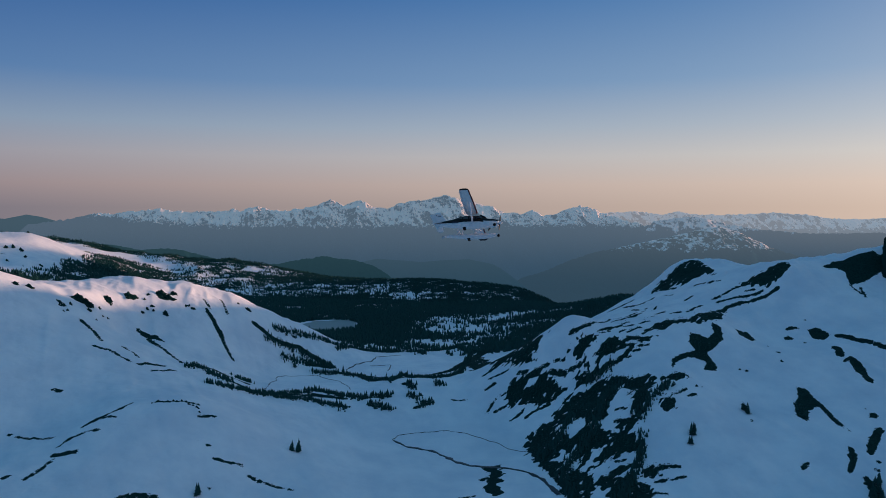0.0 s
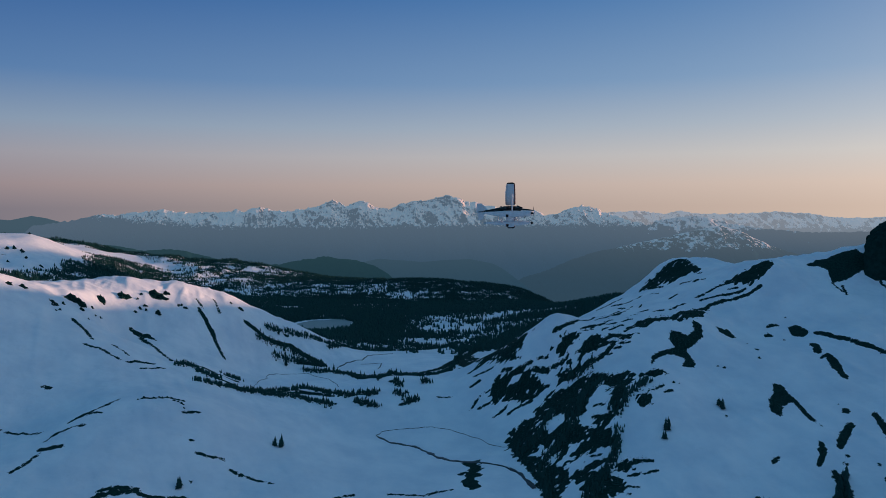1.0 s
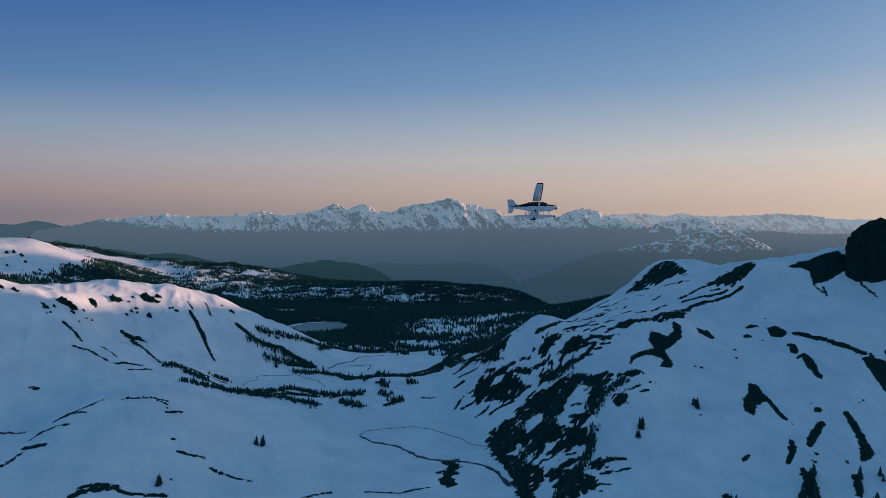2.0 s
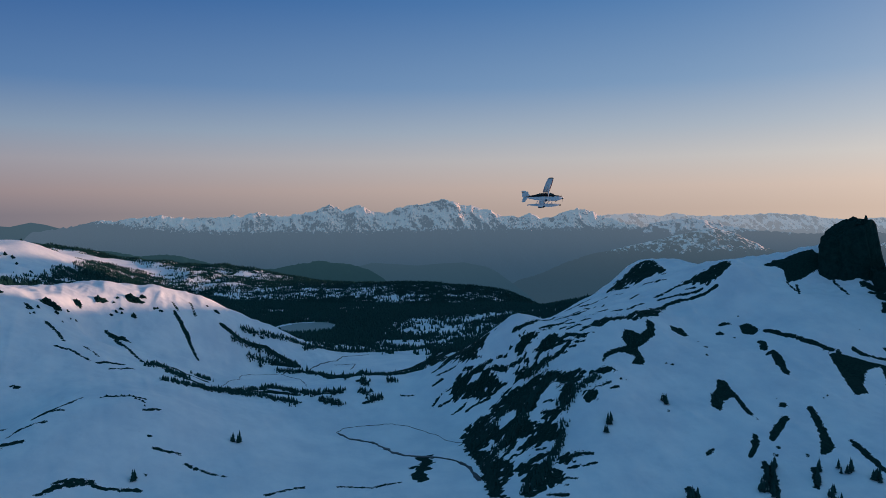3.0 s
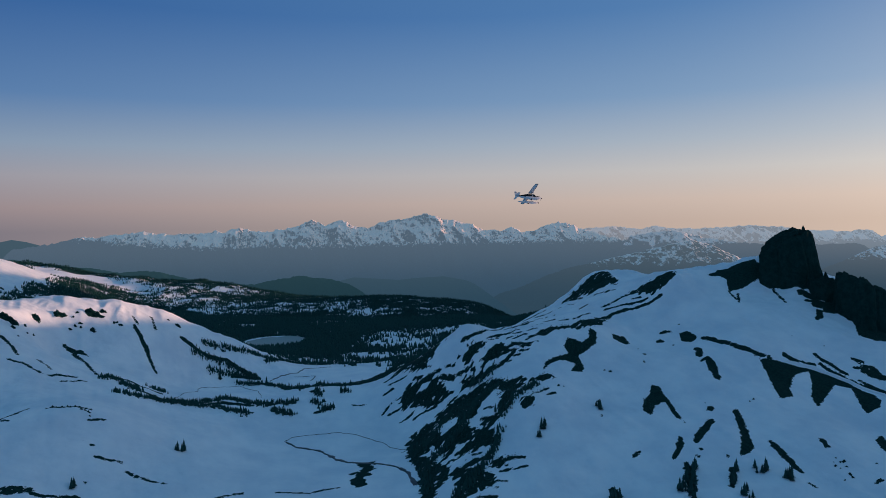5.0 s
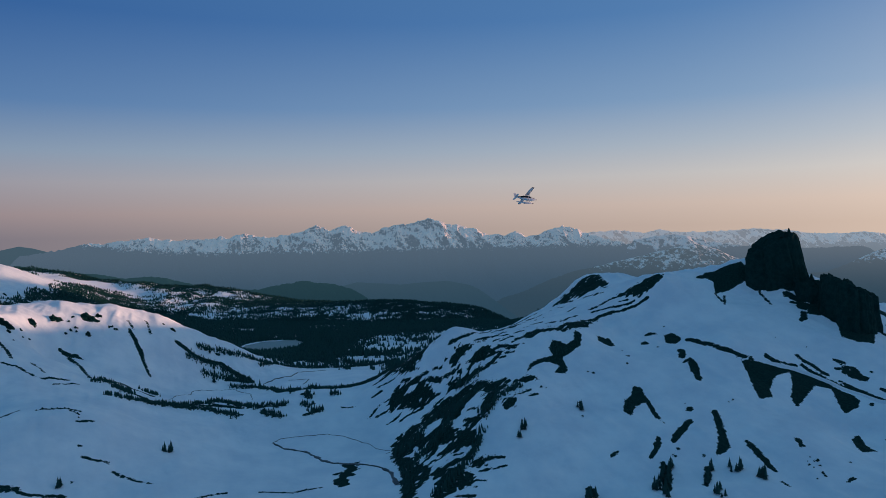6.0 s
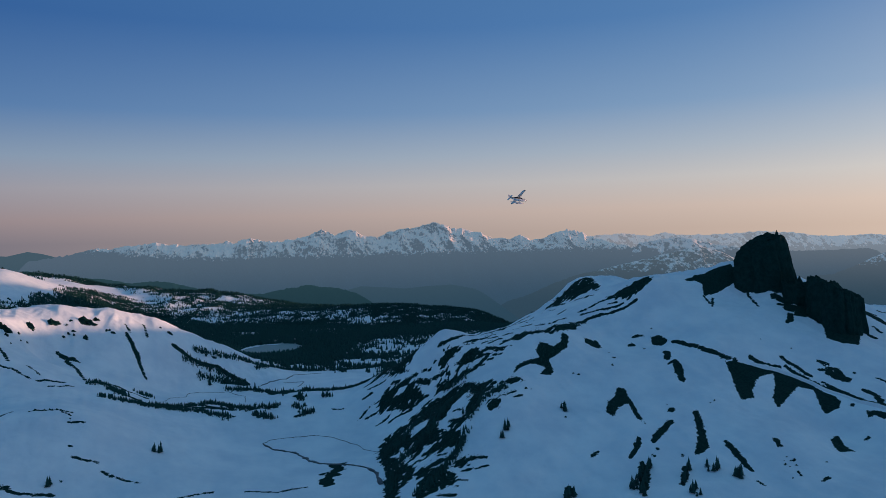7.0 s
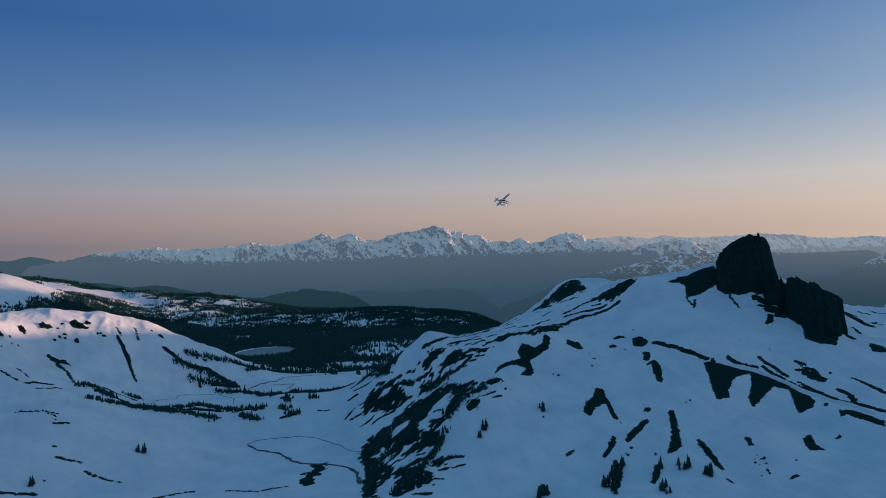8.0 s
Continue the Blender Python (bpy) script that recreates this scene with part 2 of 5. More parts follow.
def mat_ground():
    """Spring snow, bare heath and rock where the 'bare' field is above zero, dark forest floor where 'wood' is high."""
    m, n, l, p = material("snow_and_heath")
    pos = n.new("ShaderNodeTexCoord").outputs["Object"]
    rag = sums(n, l, "SUBTRACT", noise_node(n, l, 0.30, 5.0, 0.65, pos), 0.5)
    fine = sums(n, l, "SUBTRACT", noise_node(n, l, 0.9, 4.0, 0.6, pos), 0.5)
    field = sums(n, l, "ADD", attribute(n, "bare"), sums(n, l, "MULTIPLY", rag, 6.0))
    field = sums(n, l, "ADD", field, sums(n, l, "MULTIPLY", fine, 2.2))
    bare = span(n, l, field, -0.25, 0.25)
    speck = sums(n, l, "SUBTRACT", noise_node(n, l, 0.13, 4.0, 0.65, pos), 0.5)
    wood = span(n, l, sums(n, l, "ADD", attribute(n, "wood"), sums(n, l, "MULTIPLY", speck, 1.1)), 0.07, 0.15)
    cover = sums(n, l, "MAXIMUM", bare, wood)
    grain = noise_node(n, l, 0.022, 8.0, 0.62, pos)
    snow = blend(n, l, span(n, l, grain, 0.3, 0.7), (0.75, 0.80, 0.85), (0.92, 0.935, 0.945))
    dirt = noise_node(n, l, 0.5, 5.0, 0.65, pos)
    heath = blend(n, l, span(n, l, dirt, 0.35, 0.65), (0.003, 0.028, 0.024), (0.009, 0.045, 0.038))
    l.new(blend(n, l, cover, snow, heath), p.inputs["Base Color"])
    p.inputs["Roughness"].default_value = 0.85
    p.inputs["Specular IOR Level"].default_value = 0.05
    relief = sums(n, l, "ADD", sums(n, l, "MULTIPLY", noise_node(n, l, 0.045, 7.0, 0.56, pos), 4.0),
                  sums(n, l, "MULTIPLY", sums(n, l, "MULTIPLY", fine, cover), 0.7))
    bump(n, l, p, relief, 0.6, 1.0)
    return m


def mat_rock():
    m, n, l, p = material("dark_basalt")
    pos = n.new("ShaderNodeTexCoord").outputs["Object"]
    g = noise_node(n, l, 0.18, 7.0, 0.65, pos)
    l.new(blend(n, l, span(n, l, g, 0.3, 0.7), (0.004, 0.030, 0.026), (0.012, 0.048, 0.042)), p.inputs["Base Color"])
    p.inputs["Roughness"].default_value = 0.9
    p.inputs["Specular IOR Level"].default_value = 0.04
    bump(n, l, p, noise_node(n, l, 0.6, 6.0, 0.65, pos), 0.9, 1.2)
    return m


def mat_distance(name, low, snow, line, fuzz, steep, haze_glow, amount, grain=0.012):
    """Far mountains: forest below the snow line, snow and bare rock above it, and haze painted on as emission."""
    m, n, l, p = material(name)
    tc = n.new("ShaderNodeTexCoord").outputs["Object"]
    geo = n.new("ShaderNodeNewGeometry")
    sp, sn = n.new("ShaderNodeSeparateXYZ"), n.new("ShaderNodeSeparateXYZ")
    l.new(tc, sp.inputs[0])
    l.new(geo.outputs["Normal"], sn.inputs[0])
    rag = sums(n, l, "SUBTRACT", noise_node(n, l, grain, 8.0, 0.72, tc), 0.5)
    broad = sums(n, l, "SUBTRACT", noise_node(n, l, grain * 0.35, 3.0, 0.6, tc), 0.5)
    h = sums(n, l, "ADD", sp.outputs["Z"], sums(n, l, "MULTIPLY", sums(n, l, "ADD", rag, sums(n, l, "MULTIPLY", broad, 0.5)), fuzz))
    h = sums(n, l, "ADD", h, span(n, l, sp.outputs["X"], -2500, -1300, -80, 0))
    up = sums(n, l, "ADD", sn.outputs["Z"], sums(n, l, "ADD", sums(n, l, "MULTIPLY", rag, 1.5), sums(n, l, "MULTIPLY", broad, 0.6)))
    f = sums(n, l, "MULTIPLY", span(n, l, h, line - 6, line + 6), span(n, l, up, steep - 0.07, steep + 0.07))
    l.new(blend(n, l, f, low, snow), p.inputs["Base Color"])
    p.inputs["Roughness"].default_value = 0.95
    p.inputs["Specular IOR Level"].default_value = 0.0
    # emission tinted paler and warmer on the sun's side, as haze would be
    warm = blend(n, l, span(n, l, sp.outputs["X"], 500, 3600), haze_glow, HAZE_GLOW_SUNWARD)
    # painted haze: deeper blue down in the shaded valley, paler in the sunlit air
    l.new(blend(n, l, span(n, l, sp.outputs["Z"], -230, 130), tuple(c * k for c, k in zip(haze_glow, (0.44, 0.62, 0.72))), warm), p.inputs["Emission Color"])
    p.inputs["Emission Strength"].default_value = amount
    return m


def plain(name, colour, rough=0.5, metal=0.0, spec=0.5):
    m, n, l, p = material(name)
    tc = n.new("ShaderNodeTexCoord").outputs["Object"]
    g = noise_node(n, l, 3.0, 4.0, 0.6, tc)
    dark = tuple(c * 0.86 for c in colour)
    l.new(blend(n, l, span(n, l, g, 0.35, 0.7), dark, colour), p.inputs["Base Color"])
    p.inputs["Roughness"].default_value, p.inputs["Metallic"].default_value = rough, metal
    p.inputs["Specular IOR Level"].default_value = spec
    return m


SNOW_GROUND = mat_ground()
ROCK = mat_rock()


# ---- building helpers ----
def mesh_of(name, verts, faces, mat, smooth=True):
    me = bpy.data.meshes.new(name)
    me.from_pydata(verts, [], faces)
    me.polygons.foreach_set("use_smooth", [smooth] * len(me.polygons))
    me.materials.append(mat)
    me.update()
    return me


def grid_mesh(name, x, y, z, mat, smooth=True):
    """A sheet over a rows x columns grid of points."""
    rows, cols = x.shape
    me = bpy.data.meshes.new(name)
    co = np.stack([x, y, z], -1).reshape(-1, 3).astype(np.float32)
    i = np.arange(rows * cols).reshape(rows, cols)
    quads = np.stack([i[:-1, :-1], i[:-1, 1:], i[1:, 1:], i[1:, :-1]], -1).reshape(-1, 4)
    me.vertices.add(len(co))
    me.vertices.foreach_set("co", co.ravel())
    me.loops.add(quads.size)
    me.loops.foreach_set("vertex_index", quads.ravel().astype(np.int32))
    me.polygons.add(len(quads))
    me.polygons.foreach_set("loop_start", np.arange(0, quads.size, 4, dtype=np.int32))
    me.polygons.foreach_set("loop_total", np.full(len(quads), 4, dtype=np.int32))
    me.polygons.foreach_set("use_smooth", np.full(len(quads), smooth, dtype=bool))
    me.materials.append(mat)
    me.update(calc_edges=True)
    me.validate()
    return me


def graded(lo, a, b, hi, step, grow=1.035, most=26.0):
    mid = list(np.arange(a, b, step))
    left, s = [], step
    x = a
    while x > lo:
        s = min(s * grow, most)
        x -= s
        left.append(x)
    right, s, x = [], step, mid[-1]
    while x < hi:
        s = min(s * grow, most)
        x += s
        right.append(x)
    return np.array(left[::-1] + mid + right)


# ---- ground ----
PATCHES = []
PATCHES.append(("blot", [(294, 705), (300, 695), (294, 675), (279, 662), (271, 658), (273, 642), (270, 630), (258, 632), (266, 646), (251,
                652), (238, 649), (228, 631), (236, 655), (250, 659), (262, 663), (260, 674), (266, 689), (274, 683), (279, 677), (289,
                685)]))
PATCHES.append(("blot", [(320, 708), (335, 711), (337, 696), (324, 688), (317, 692)]))
PATCHES.append(("blot", [(329, 603), (336, 600), (335, 581), (336, 557), (337, 535), (332, 546), (331, 571), (322, 569), (313, 554), (308,
                562), (314, 579), (323, 588)]))
PATCHES.append(("blot", [(395, 706), (404, 704), (409, 689), (402, 684), (391, 690)]))
PATCHES.append(("blot", [(382, 544), (388, 547), (383, 520), (376, 491), (369, 485), (361, 484), (373, 508)]))
PATCHES.append(("blot", [(485, 506), (495, 513), (493, 499), (494, 483), (487, 483), (478, 480), (479, 491)]))
PATCHES.append(("blot", [(444, 622), (464, 619), (484, 613), (498, 613), (509, 605), (514, 583), (521, 563), (521, 552), (516, 545), (506,
                541), (499, 539), (503, 555), (510, 578), (499, 585), (479, 566), (462, 550), (466, 567), (479, 590), (486, 608), (467,
                599), (452, 579), (447, 563), (433, 559), (435, 575), (443, 607)]))
PATCHES.append(("blot", [(530, 528), (542, 520), (553, 501), (548, 492), (539, 506), (532, 519), (526, 519)]))
PATCHES.append(("strip", [(341, 658, 2.8)]))
PATCHES.append(("strip", [(340, 678, 1.5)]))
PATCHES.append(("strip", [(370, 695, 4.4)]))
PATCHES.append(("strip", [(377, 710, 2.2), (387, 711, 2.2)]))
PATCHES.append(("strip", [(380, 683, 2.2)]))
PATCHES.append(("strip", [(274, 586, 1.5), (272, 576, 1.9)]))
PATCHES.append(("strip", [(270, 562, 1.5)]))
PATCHES.append(("strip", [(281, 503, 1.5), (288, 508, 1.7)]))
PATCHES.append(("strip", [(311, 494, 1.6), (319, 503, 2.8), (324, 514, 2.3)]))
PATCHES.append(("strip", [(412, 684, 2.2), (421, 664, 2.8), (431, 641, 2.7), (444, 628, 2.7), (455, 623, 2.0)]))
PATCHES.append(("strip", [(396, 657, 3.5), (393, 644, 3.4)]))
PATCHES.append(("strip", [(390, 635, 1.5), (398, 635, 2.7), (397, 622, 4.0), (392, 597, 3.2)]))
PATCHES.append(("strip", [(365, 551, 3.6)]))
PATCHES.append(("strip", [(335, 508, 2.8), (347, 522, 3.4), (359, 533, 2.3)]))
PATCHES.append(("strip", [(335, 498, 2.2)]))
PATCHES.append(("strip", [(330, 491, 1.6)]))
PATCHES.append(("strip", [(352, 487, 1.6)]))
PATCHES.append(("strip", [(392, 495, 2.2), (393, 484, 3.2), (394, 468, 3.1), (395, 455, 1.5)]))
PATCHES.append(("strip", [(394, 443, 1.5), (396, 437, 1.5)]))
PATCHES.append(("strip", [(430, 489, 2.2), (428, 478, 2.7)]))
PATCHES.append(("strip", [(512, 499, 2.2)]))
PATCHES.append(("strip", [(439, 436, 1.5), (446, 440, 2.0)]))
PATCHES.append(("strip", [(473, 627, 2.0), (483, 623, 1.5), (499, 620, 2.0)]))
PATCHES.append(("strip", [(505, 620, 2.7), (513, 602, 2.6), (525, 582, 1.9), (533, 566, 2.5), (542, 544, 2.4), (553, 529, 2.9), (563, 517,
                3.4)]))
PATCHES.append(("strip", [(543, 618, 2.0), (550, 608, 3.3), (549, 590, 1.9)]))
PATCHES.append(("strip", [(552, 567, 3.1), (555, 553, 3.0), (547, 528, 2.3)]))
PATCHES.append(("strip", [(575, 583, 1.9), (582, 572, 2.5), (588, 555, 4.8)]))
PATCHES.append(("strip", [(526, 543, 2.4)]))
PATCHES.append(("strip", [(561, 598, 1.9)]))
PATCHES.append(("strip", [(555, 733, 3.1), (562, 729, 3.8), (569, 724, 3.8)]))
PATCHES.append(("strip", [(545, 695, 2.2), (558, 712, 2.2)]))
PATCHES.append(("strip", [(554, 746, 2.3)]))
PATCHES.append(("strip", [(626, 672, 3.6)]))
PATCHES.append(("strip", [(637, 646, 5.5)]))
PATCHES.append(("strip", [(662, 739, 3.9), (674, 742, 2.3)]))
PATCHES.append(("strip", [(669, 723, 2.3), (676, 719, 2.3)]))
PATCHES.append(("strip", [(693, 735, 2.3)]))
PATCHES.append(("strip", [(318, 484, 3.2), (315, 468, 4.7), (309, 451, 4.1)]))
PATCHES.append(("strip", [(349, 471, 2.6), (344, 459, 3.1), (338, 448, 1.5)]))
PATCHES.append(("strip", [(343, 439, 2.5)]))
PATCHES.append(("strip", [(255, 470, 3.7), (257, 463, 3.1)]))
PATCHES.append(("strip", [(369, 461, 2.1)]))
PATCHES.append(("strip", [(383, 450, 2.5)]))
PATCHES.append(("strip", [(306, 461, 2.1)]))
PATCHES.append(("strip", [(-934, 1602, 3.7), (-908, 1600, 4.4)]))
PATCHES.append(("strip", [(-902, 1577, 4.3), (-856, 1527, 2.8)]))
PATCHES.append(("strip", [(-800, 1457, 2.7)]))
PATCHES.append(("strip", [(-883, 1497, 2.7)]))
PATCHES.append(("strip", [(-885, 1638, 3.0), (-871, 1635, 3.0)]))
PATCHES.append(("strip", [(-926, 1556, 2.8), (-898, 1532, 2.8)]))
PATCHES.append(("strip", [(-272, 879, 2.4), (-259, 868, 3.2), (-249, 858, 3.2), (-238, 843, 2.3), (-224, 826, 1.5)]))
PATCHES.append(("strip", [(-342, 705, 1.9), (-325, 692, 2.6), (-308, 674, 1.9)]))
PATCHES.append(("strip", [(-307, 655, 1.5), (-292, 655, 1.8), (-271, 648, 1.5)]))
PATCHES.append(("strip", [(-295, 685, 1.5), (-271, 666, 1.5)]))
PATCHES.append(("strip", [(-328, 808, 1.5), (-308, 805, 3.0), (-296, 800, 1.5)]))
PATCHES.append(("strip", [(-315, 802, 2.2), (-287, 775, 2.2), (-247, 713, 2.0)]))
PATCHES.append(("strip", [(-265, 651, 1.8), (-250, 673, 2.5)]))
PATCHES.append(("strip", [(-251, 648, 1.5), (-237, 668, 1.5)]))
PATCHES.append(("strip", [(-240, 708, 1.5), (-226, 736, 2.1), (-206, 726, 2.7), (-183, 727, 2.7)]))
PATCHES.append(("strip", [(-373, 755, 4.2), (-362, 760, 5.6)]))
PATCHES.append(("strip", [(-364, 812, 4.5)]))
PATCHES.append(("strip", [(-352, 838, 3.9), (-345, 842, 3.1)]))
PATCHES.append(("strip", [(-322, 864, 6.4), (-316, 866, 4.8)]))
PATCHES.append(("strip", [(-310, 843, 3.1)]))
PATCHES.append(("strip", [(-313, 878, 3.2)]))
PATCHES.append(("strip", [(-373, 724, 2.7)]))
PATCHES.append(("strip", [(-368, 722, 2.7)]))
PATCHES.append(("strip", [(-401, 719, 2.6)]))
PATCHES.append(("strip", [(-408, 708, 2.6)]))
PATCHES.append(("strip", [(-280, 894, 1.7), (-269, 885, 1.6)]))
PATCHES.append(("strip", [(-265, 920, 1.7), (-252, 899, 1.7)]))
PATCHES.append(("strip", [(-235, 936, 3.5)]))
PATCHES.append(("strip", [(-293, 868, 2.4)]))
PATCHES.append(("strip", [(-286, 868, 2.4)]))
PATCHES.append(("strip", [(-246, 506, 1.5), (-241, 515, 1.9), (-227, 515, 1.5)]))
PATCHES.append(("strip", [(-240, 511, 1.5), (-231, 529, 1.5), (-226, 543, 1.5)]))
PATCHES.append(("strip", [(-304, 575, 1.5), (-297, 575, 1.5)]))
PATCHES.append(("strip", [(-306, 518, 1.5)]))
PATCHES.append(("strip", [(-300, 516, 1.5), (-285, 511, 1.5), (-267, 505, 1.5)]))
PATCHES.append(("strip", [(-254, 486, 1.5), (-249, 493, 1.8), (-240, 495, 1.5)]))
PATCHES.append(("strip", [(-249, 472, 2.6), (-237, 473, 2.6)]))
PATCHES.append(("strip", [(-251, 437, 1.5), (-249, 452, 1.7), (-247, 465, 1.5)]))
PATCHES.append(("strip", [(-264, 440, 2.9)]))
PATCHES.append(("strip", [(-150, 497, 1.5), (-142, 498, 1.5), (-133, 502, 1.5)]))
PATCHES.append(("strip", [(-126, 495, 1.5), (-111, 494, 1.5), (-93, 490, 1.5)]))
PATCHES.append(("strip", [(-166, 510, 1.5)]))
PATCHES.append(("strip", [(-158, 508, 1.9)]))
PATCHES.append(("strip", [(-173, 536, 1.5), (-163, 543, 1.5)]))
PATCHES.append(("strip", [(-233, 497, 1.8)]))
PATCHES.append(("strip", [(-192, 432, 1.6), (-183, 441, 2.1), (-171, 445, 1.7)]))
PATCHES.append(("strip", [(-105, 552, 2.1)]))
PATCHES.append(("strip", [(-146, 470, 1.5)]))
PATCHES.append(("strip", [(52, 571, 4.3), (59, 564, 4.8), (55, 547, 3.6), (49, 532, 2.0)]))
PATCHES.append(("strip", [(45, 547, 1.6), (51, 552, 2.1)]))
PATCHES.append(("strip", [(-222, 918, 3.4), (-208, 919, 3.4), (-187, 924, 3.4), (-167, 937, 3.5), (-147, 930, 4.3), (-123, 919, 6.0)]))
PATCHES.append(("strip", [(-192, 948, 3.5)]))
PATCHES.append(("strip", [(-177, 951, 2.7)]))
PATCHES.append(("strip", [(-152, 911, 4.2), (-119, 917, 4.3)]))
PATCHES.append(("strip", [(30, 728, 1.5), (44, 726, 1.7)]))
PATCHES.append(("strip", [(-9, 709, 2.0), (6, 721, 2.0)]))
PATCHES.append(("strip", [(-22, 772, 3.6)]))
PATCHES.append(("strip", [(-3, 738, 2.1)]))
PATCHES.append(("strip", [(-197, 696, 1.9), (-174, 692, 3.2), (-146, 720, 4.0), (-113, 732, 4.1), (-83, 725, 3.4)]))
PATCHES.append(("strip", [(-123, 739, 2.1), (-89, 727, 3.4)]))
PATCHES.append(("strip", [(-92, 707, 2.0), (-75, 698, 2.0)]))
PATCHES.append(("strip", [(-117, 902, 3.4), (-80, 889, 3.3), (-35, 853, 3.2), (7, 874, 4.1), (37, 917, 5.2), (73, 1003, 6.6), (110, 1126,
                8.5), (150, 1190, 7.8)]))
PATCHES.append(("strip", [(-66, 728, 2.0), (-36, 734, 1.5)]))
PATCHES.append(("strip", [(-55, 708, 2.0), (-35, 706, 1.5)]))
PATCHES.append(("strip", [(-211, 544, 1.5), (-200, 549, 1.5), (-179, 553, 1.5)]))
PATCHES.append(("ragged", [(369, 992), (351, 988), (333, 984), (315, 960), (327, 949), (346, 937), (353, 925), (366, 935), (373, 928), (380, 929),
                (378, 902), (391, 933), (388, 962), (390, 987)]))
PATCHES.append(("ragged", [(434, 825), (412, 813), (398, 812), (377, 812), (363, 802), (382, 796), (395, 786), (411, 791), (421, 798), (427, 805)]))
PATCHES.append(("ragged", [(231, 714), (243, 726), (261, 721), (283, 723), (307, 738), (330, 752), (312, 723), (292, 707), (265, 711), (245, 707)]))
PATCHES.append(("ragged", [(153, 717), (160, 723), (173, 724), (182, 720), (175, 715), (168, 710), (164, 702), (166, 692), (158, 697), (153, 705)]))
PATCHES.append(("ragged", [(184, 712), (196, 712), (204, 700), (191, 695), (179, 697), (174, 691), (176, 702)]))
PATCHES.append(("ragged", [(175, 668), (161, 670), (146, 674), (134, 667), (127, 655), (121, 642), (128, 615), (137, 632), (143, 598), (153, 596),
                (162, 603), (169, 620), (183, 642), (194, 640), (189, 658)]))
PATCHES.append(("ragged", [(195, 645), (215, 632), (203, 611), (192, 590), (187, 579), (181, 579), (180, 593), (187, 609), (185, 637)]))
PATCHES.append(("ragged", [(214, 626), (233, 625), (237, 618), (223, 614)]))
PATCHES.append(("ragged", [(198, 579), (207, 585), (214, 585), (209, 570), (201, 570)]))
PATCHES.append(("ragged", [(84, 712), (91, 724), (103, 724), (116, 720), (119, 714), (106, 714), (102, 708), (109, 707), (125, 707), (132, 698), (135,
                685), (129, 678), (114, 681), (96, 690), (87, 696)]))
PATCHES.append(("ragged", [(92, 621), (98, 641), (113, 647), (124, 644), (120, 617), (128, 584), (125, 570), (118, 581), (112, 573), (116, 554), (106,
                551), (99, 567), (94, 587)]))
PATCHES.append(("ragged", [(130, 574), (126, 591), (137, 593), (150, 588), (160, 570), (152, 561), (140, 567), (134, 554), (126, 550)]))
PATCHES.append(("ragged", [(158, 572), (170, 563), (175, 549), (172, 543), (160, 546), (150, 546), (138, 546), (130, 545), (141, 556)]))
PATCHES.append(("ragged", [(161, 579), (172, 580), (182, 579), (176, 570), (167, 565)]))
PATCHES.append(("ragged", [(108, 543), (123, 547), (132, 530), (125, 509), (118, 496), (120, 481), (108, 485), (105, 520)]))
PATCHES.append(("ragged", [(135, 513), (145, 519), (156, 516), (162, 507), (167, 494), (164, 487), (152, 485), (144, 474), (132, 481), (137, 494)]))
PATCHES.append(("ragged", [(146, 533), (158, 534), (160, 527), (150, 523), (135, 516), (129, 521)]))
PATCHES.append(("ragged", [(164, 523), (175, 520), (174, 512), (165, 510)]))
PATCHES.append(("ragged", [(61, 955), (79, 1044), (129, 759), (122, 743), (111, 737), (101, 739), (91, 755), (76, 762)]))
PATCHES.append(("ragged", [(54, 573), (64, 576), (62, 552), (67, 540), (58, 542), (61, 527), (54, 518), (44, 529), (51, 539), (55, 551)]))
PATCHES.append(("ragged", [(151, 690), (163, 691), (175, 688), (183, 679), (174, 678), (162, 679), (153, 677)]))
PATCHES.append(("strip", [(306, 920, 1.8), (287, 906, 1.8), (276, 951, 1.9)]))
PATCHES.append(("strip", [(280, 834, 1.7), (251, 786, 1.6), (228, 771, 1.5), (212, 771, 1.5)]))
PATCHES.append(("strip", [(291, 964, 1.9), (278, 963, 1.9), (258, 968, 1.9)]))
PATCHES.append(("strip", [(288, 753, 2.0), (310, 773, 2.1)]))
PATCHES.append(("strip", [(384, 782, 2.1), (369, 779, 2.1), (353, 783, 2.1), (332, 779, 2.1)]))
PATCHES.append(("strip", [(398, 775, 2.7), (380, 770, 2.6), (362, 769, 2.6), (338, 765, 2.6), (312, 744, 2.5)]))
PATCHES.append(("strip", [(370, 803, 1.6), (355, 799, 1.6), (331, 790, 1.6)]))
PATCHES.append(("strip", [(208, 704, 2.3), (225, 696, 2.3)]))
PATCHES.append(("strip", [(208, 690, 2.8), (198, 684, 2.7), (186, 685, 2.7), (174, 683, 2.7)]))
PATCHES.append(("strip", [(72, 698, 1.4), (84, 700, 1.4)]))
PATCHES.append(("strip", [(85, 677, 1.8), (99, 683, 1.8)]))
PATCHES.append(("strip", [(131, 707, 2.8), (142, 699, 2.8)]))
PATCHES.append(("strip", [(177, 517, 1.8), (186, 516, 1.8), (193, 514, 1.8)]))
PATCHES.append(("strip", [(173, 505, 1.8), (182, 504, 1.8), (193, 503, 1.8)]))
PATCHES.append(("strip", [(167, 492, 1.3), (175, 489, 1.3)]))
PATCHES.append(("strip", [(151, 476, 2.1), (164, 472, 2.1)]))
PATCHES.append(("strip", [(65, 758, 2.0), (81, 764, 2.0)]))
PATCHES.append(("strip", [(75, 733, 1.9), (65, 730, 1.9)]))
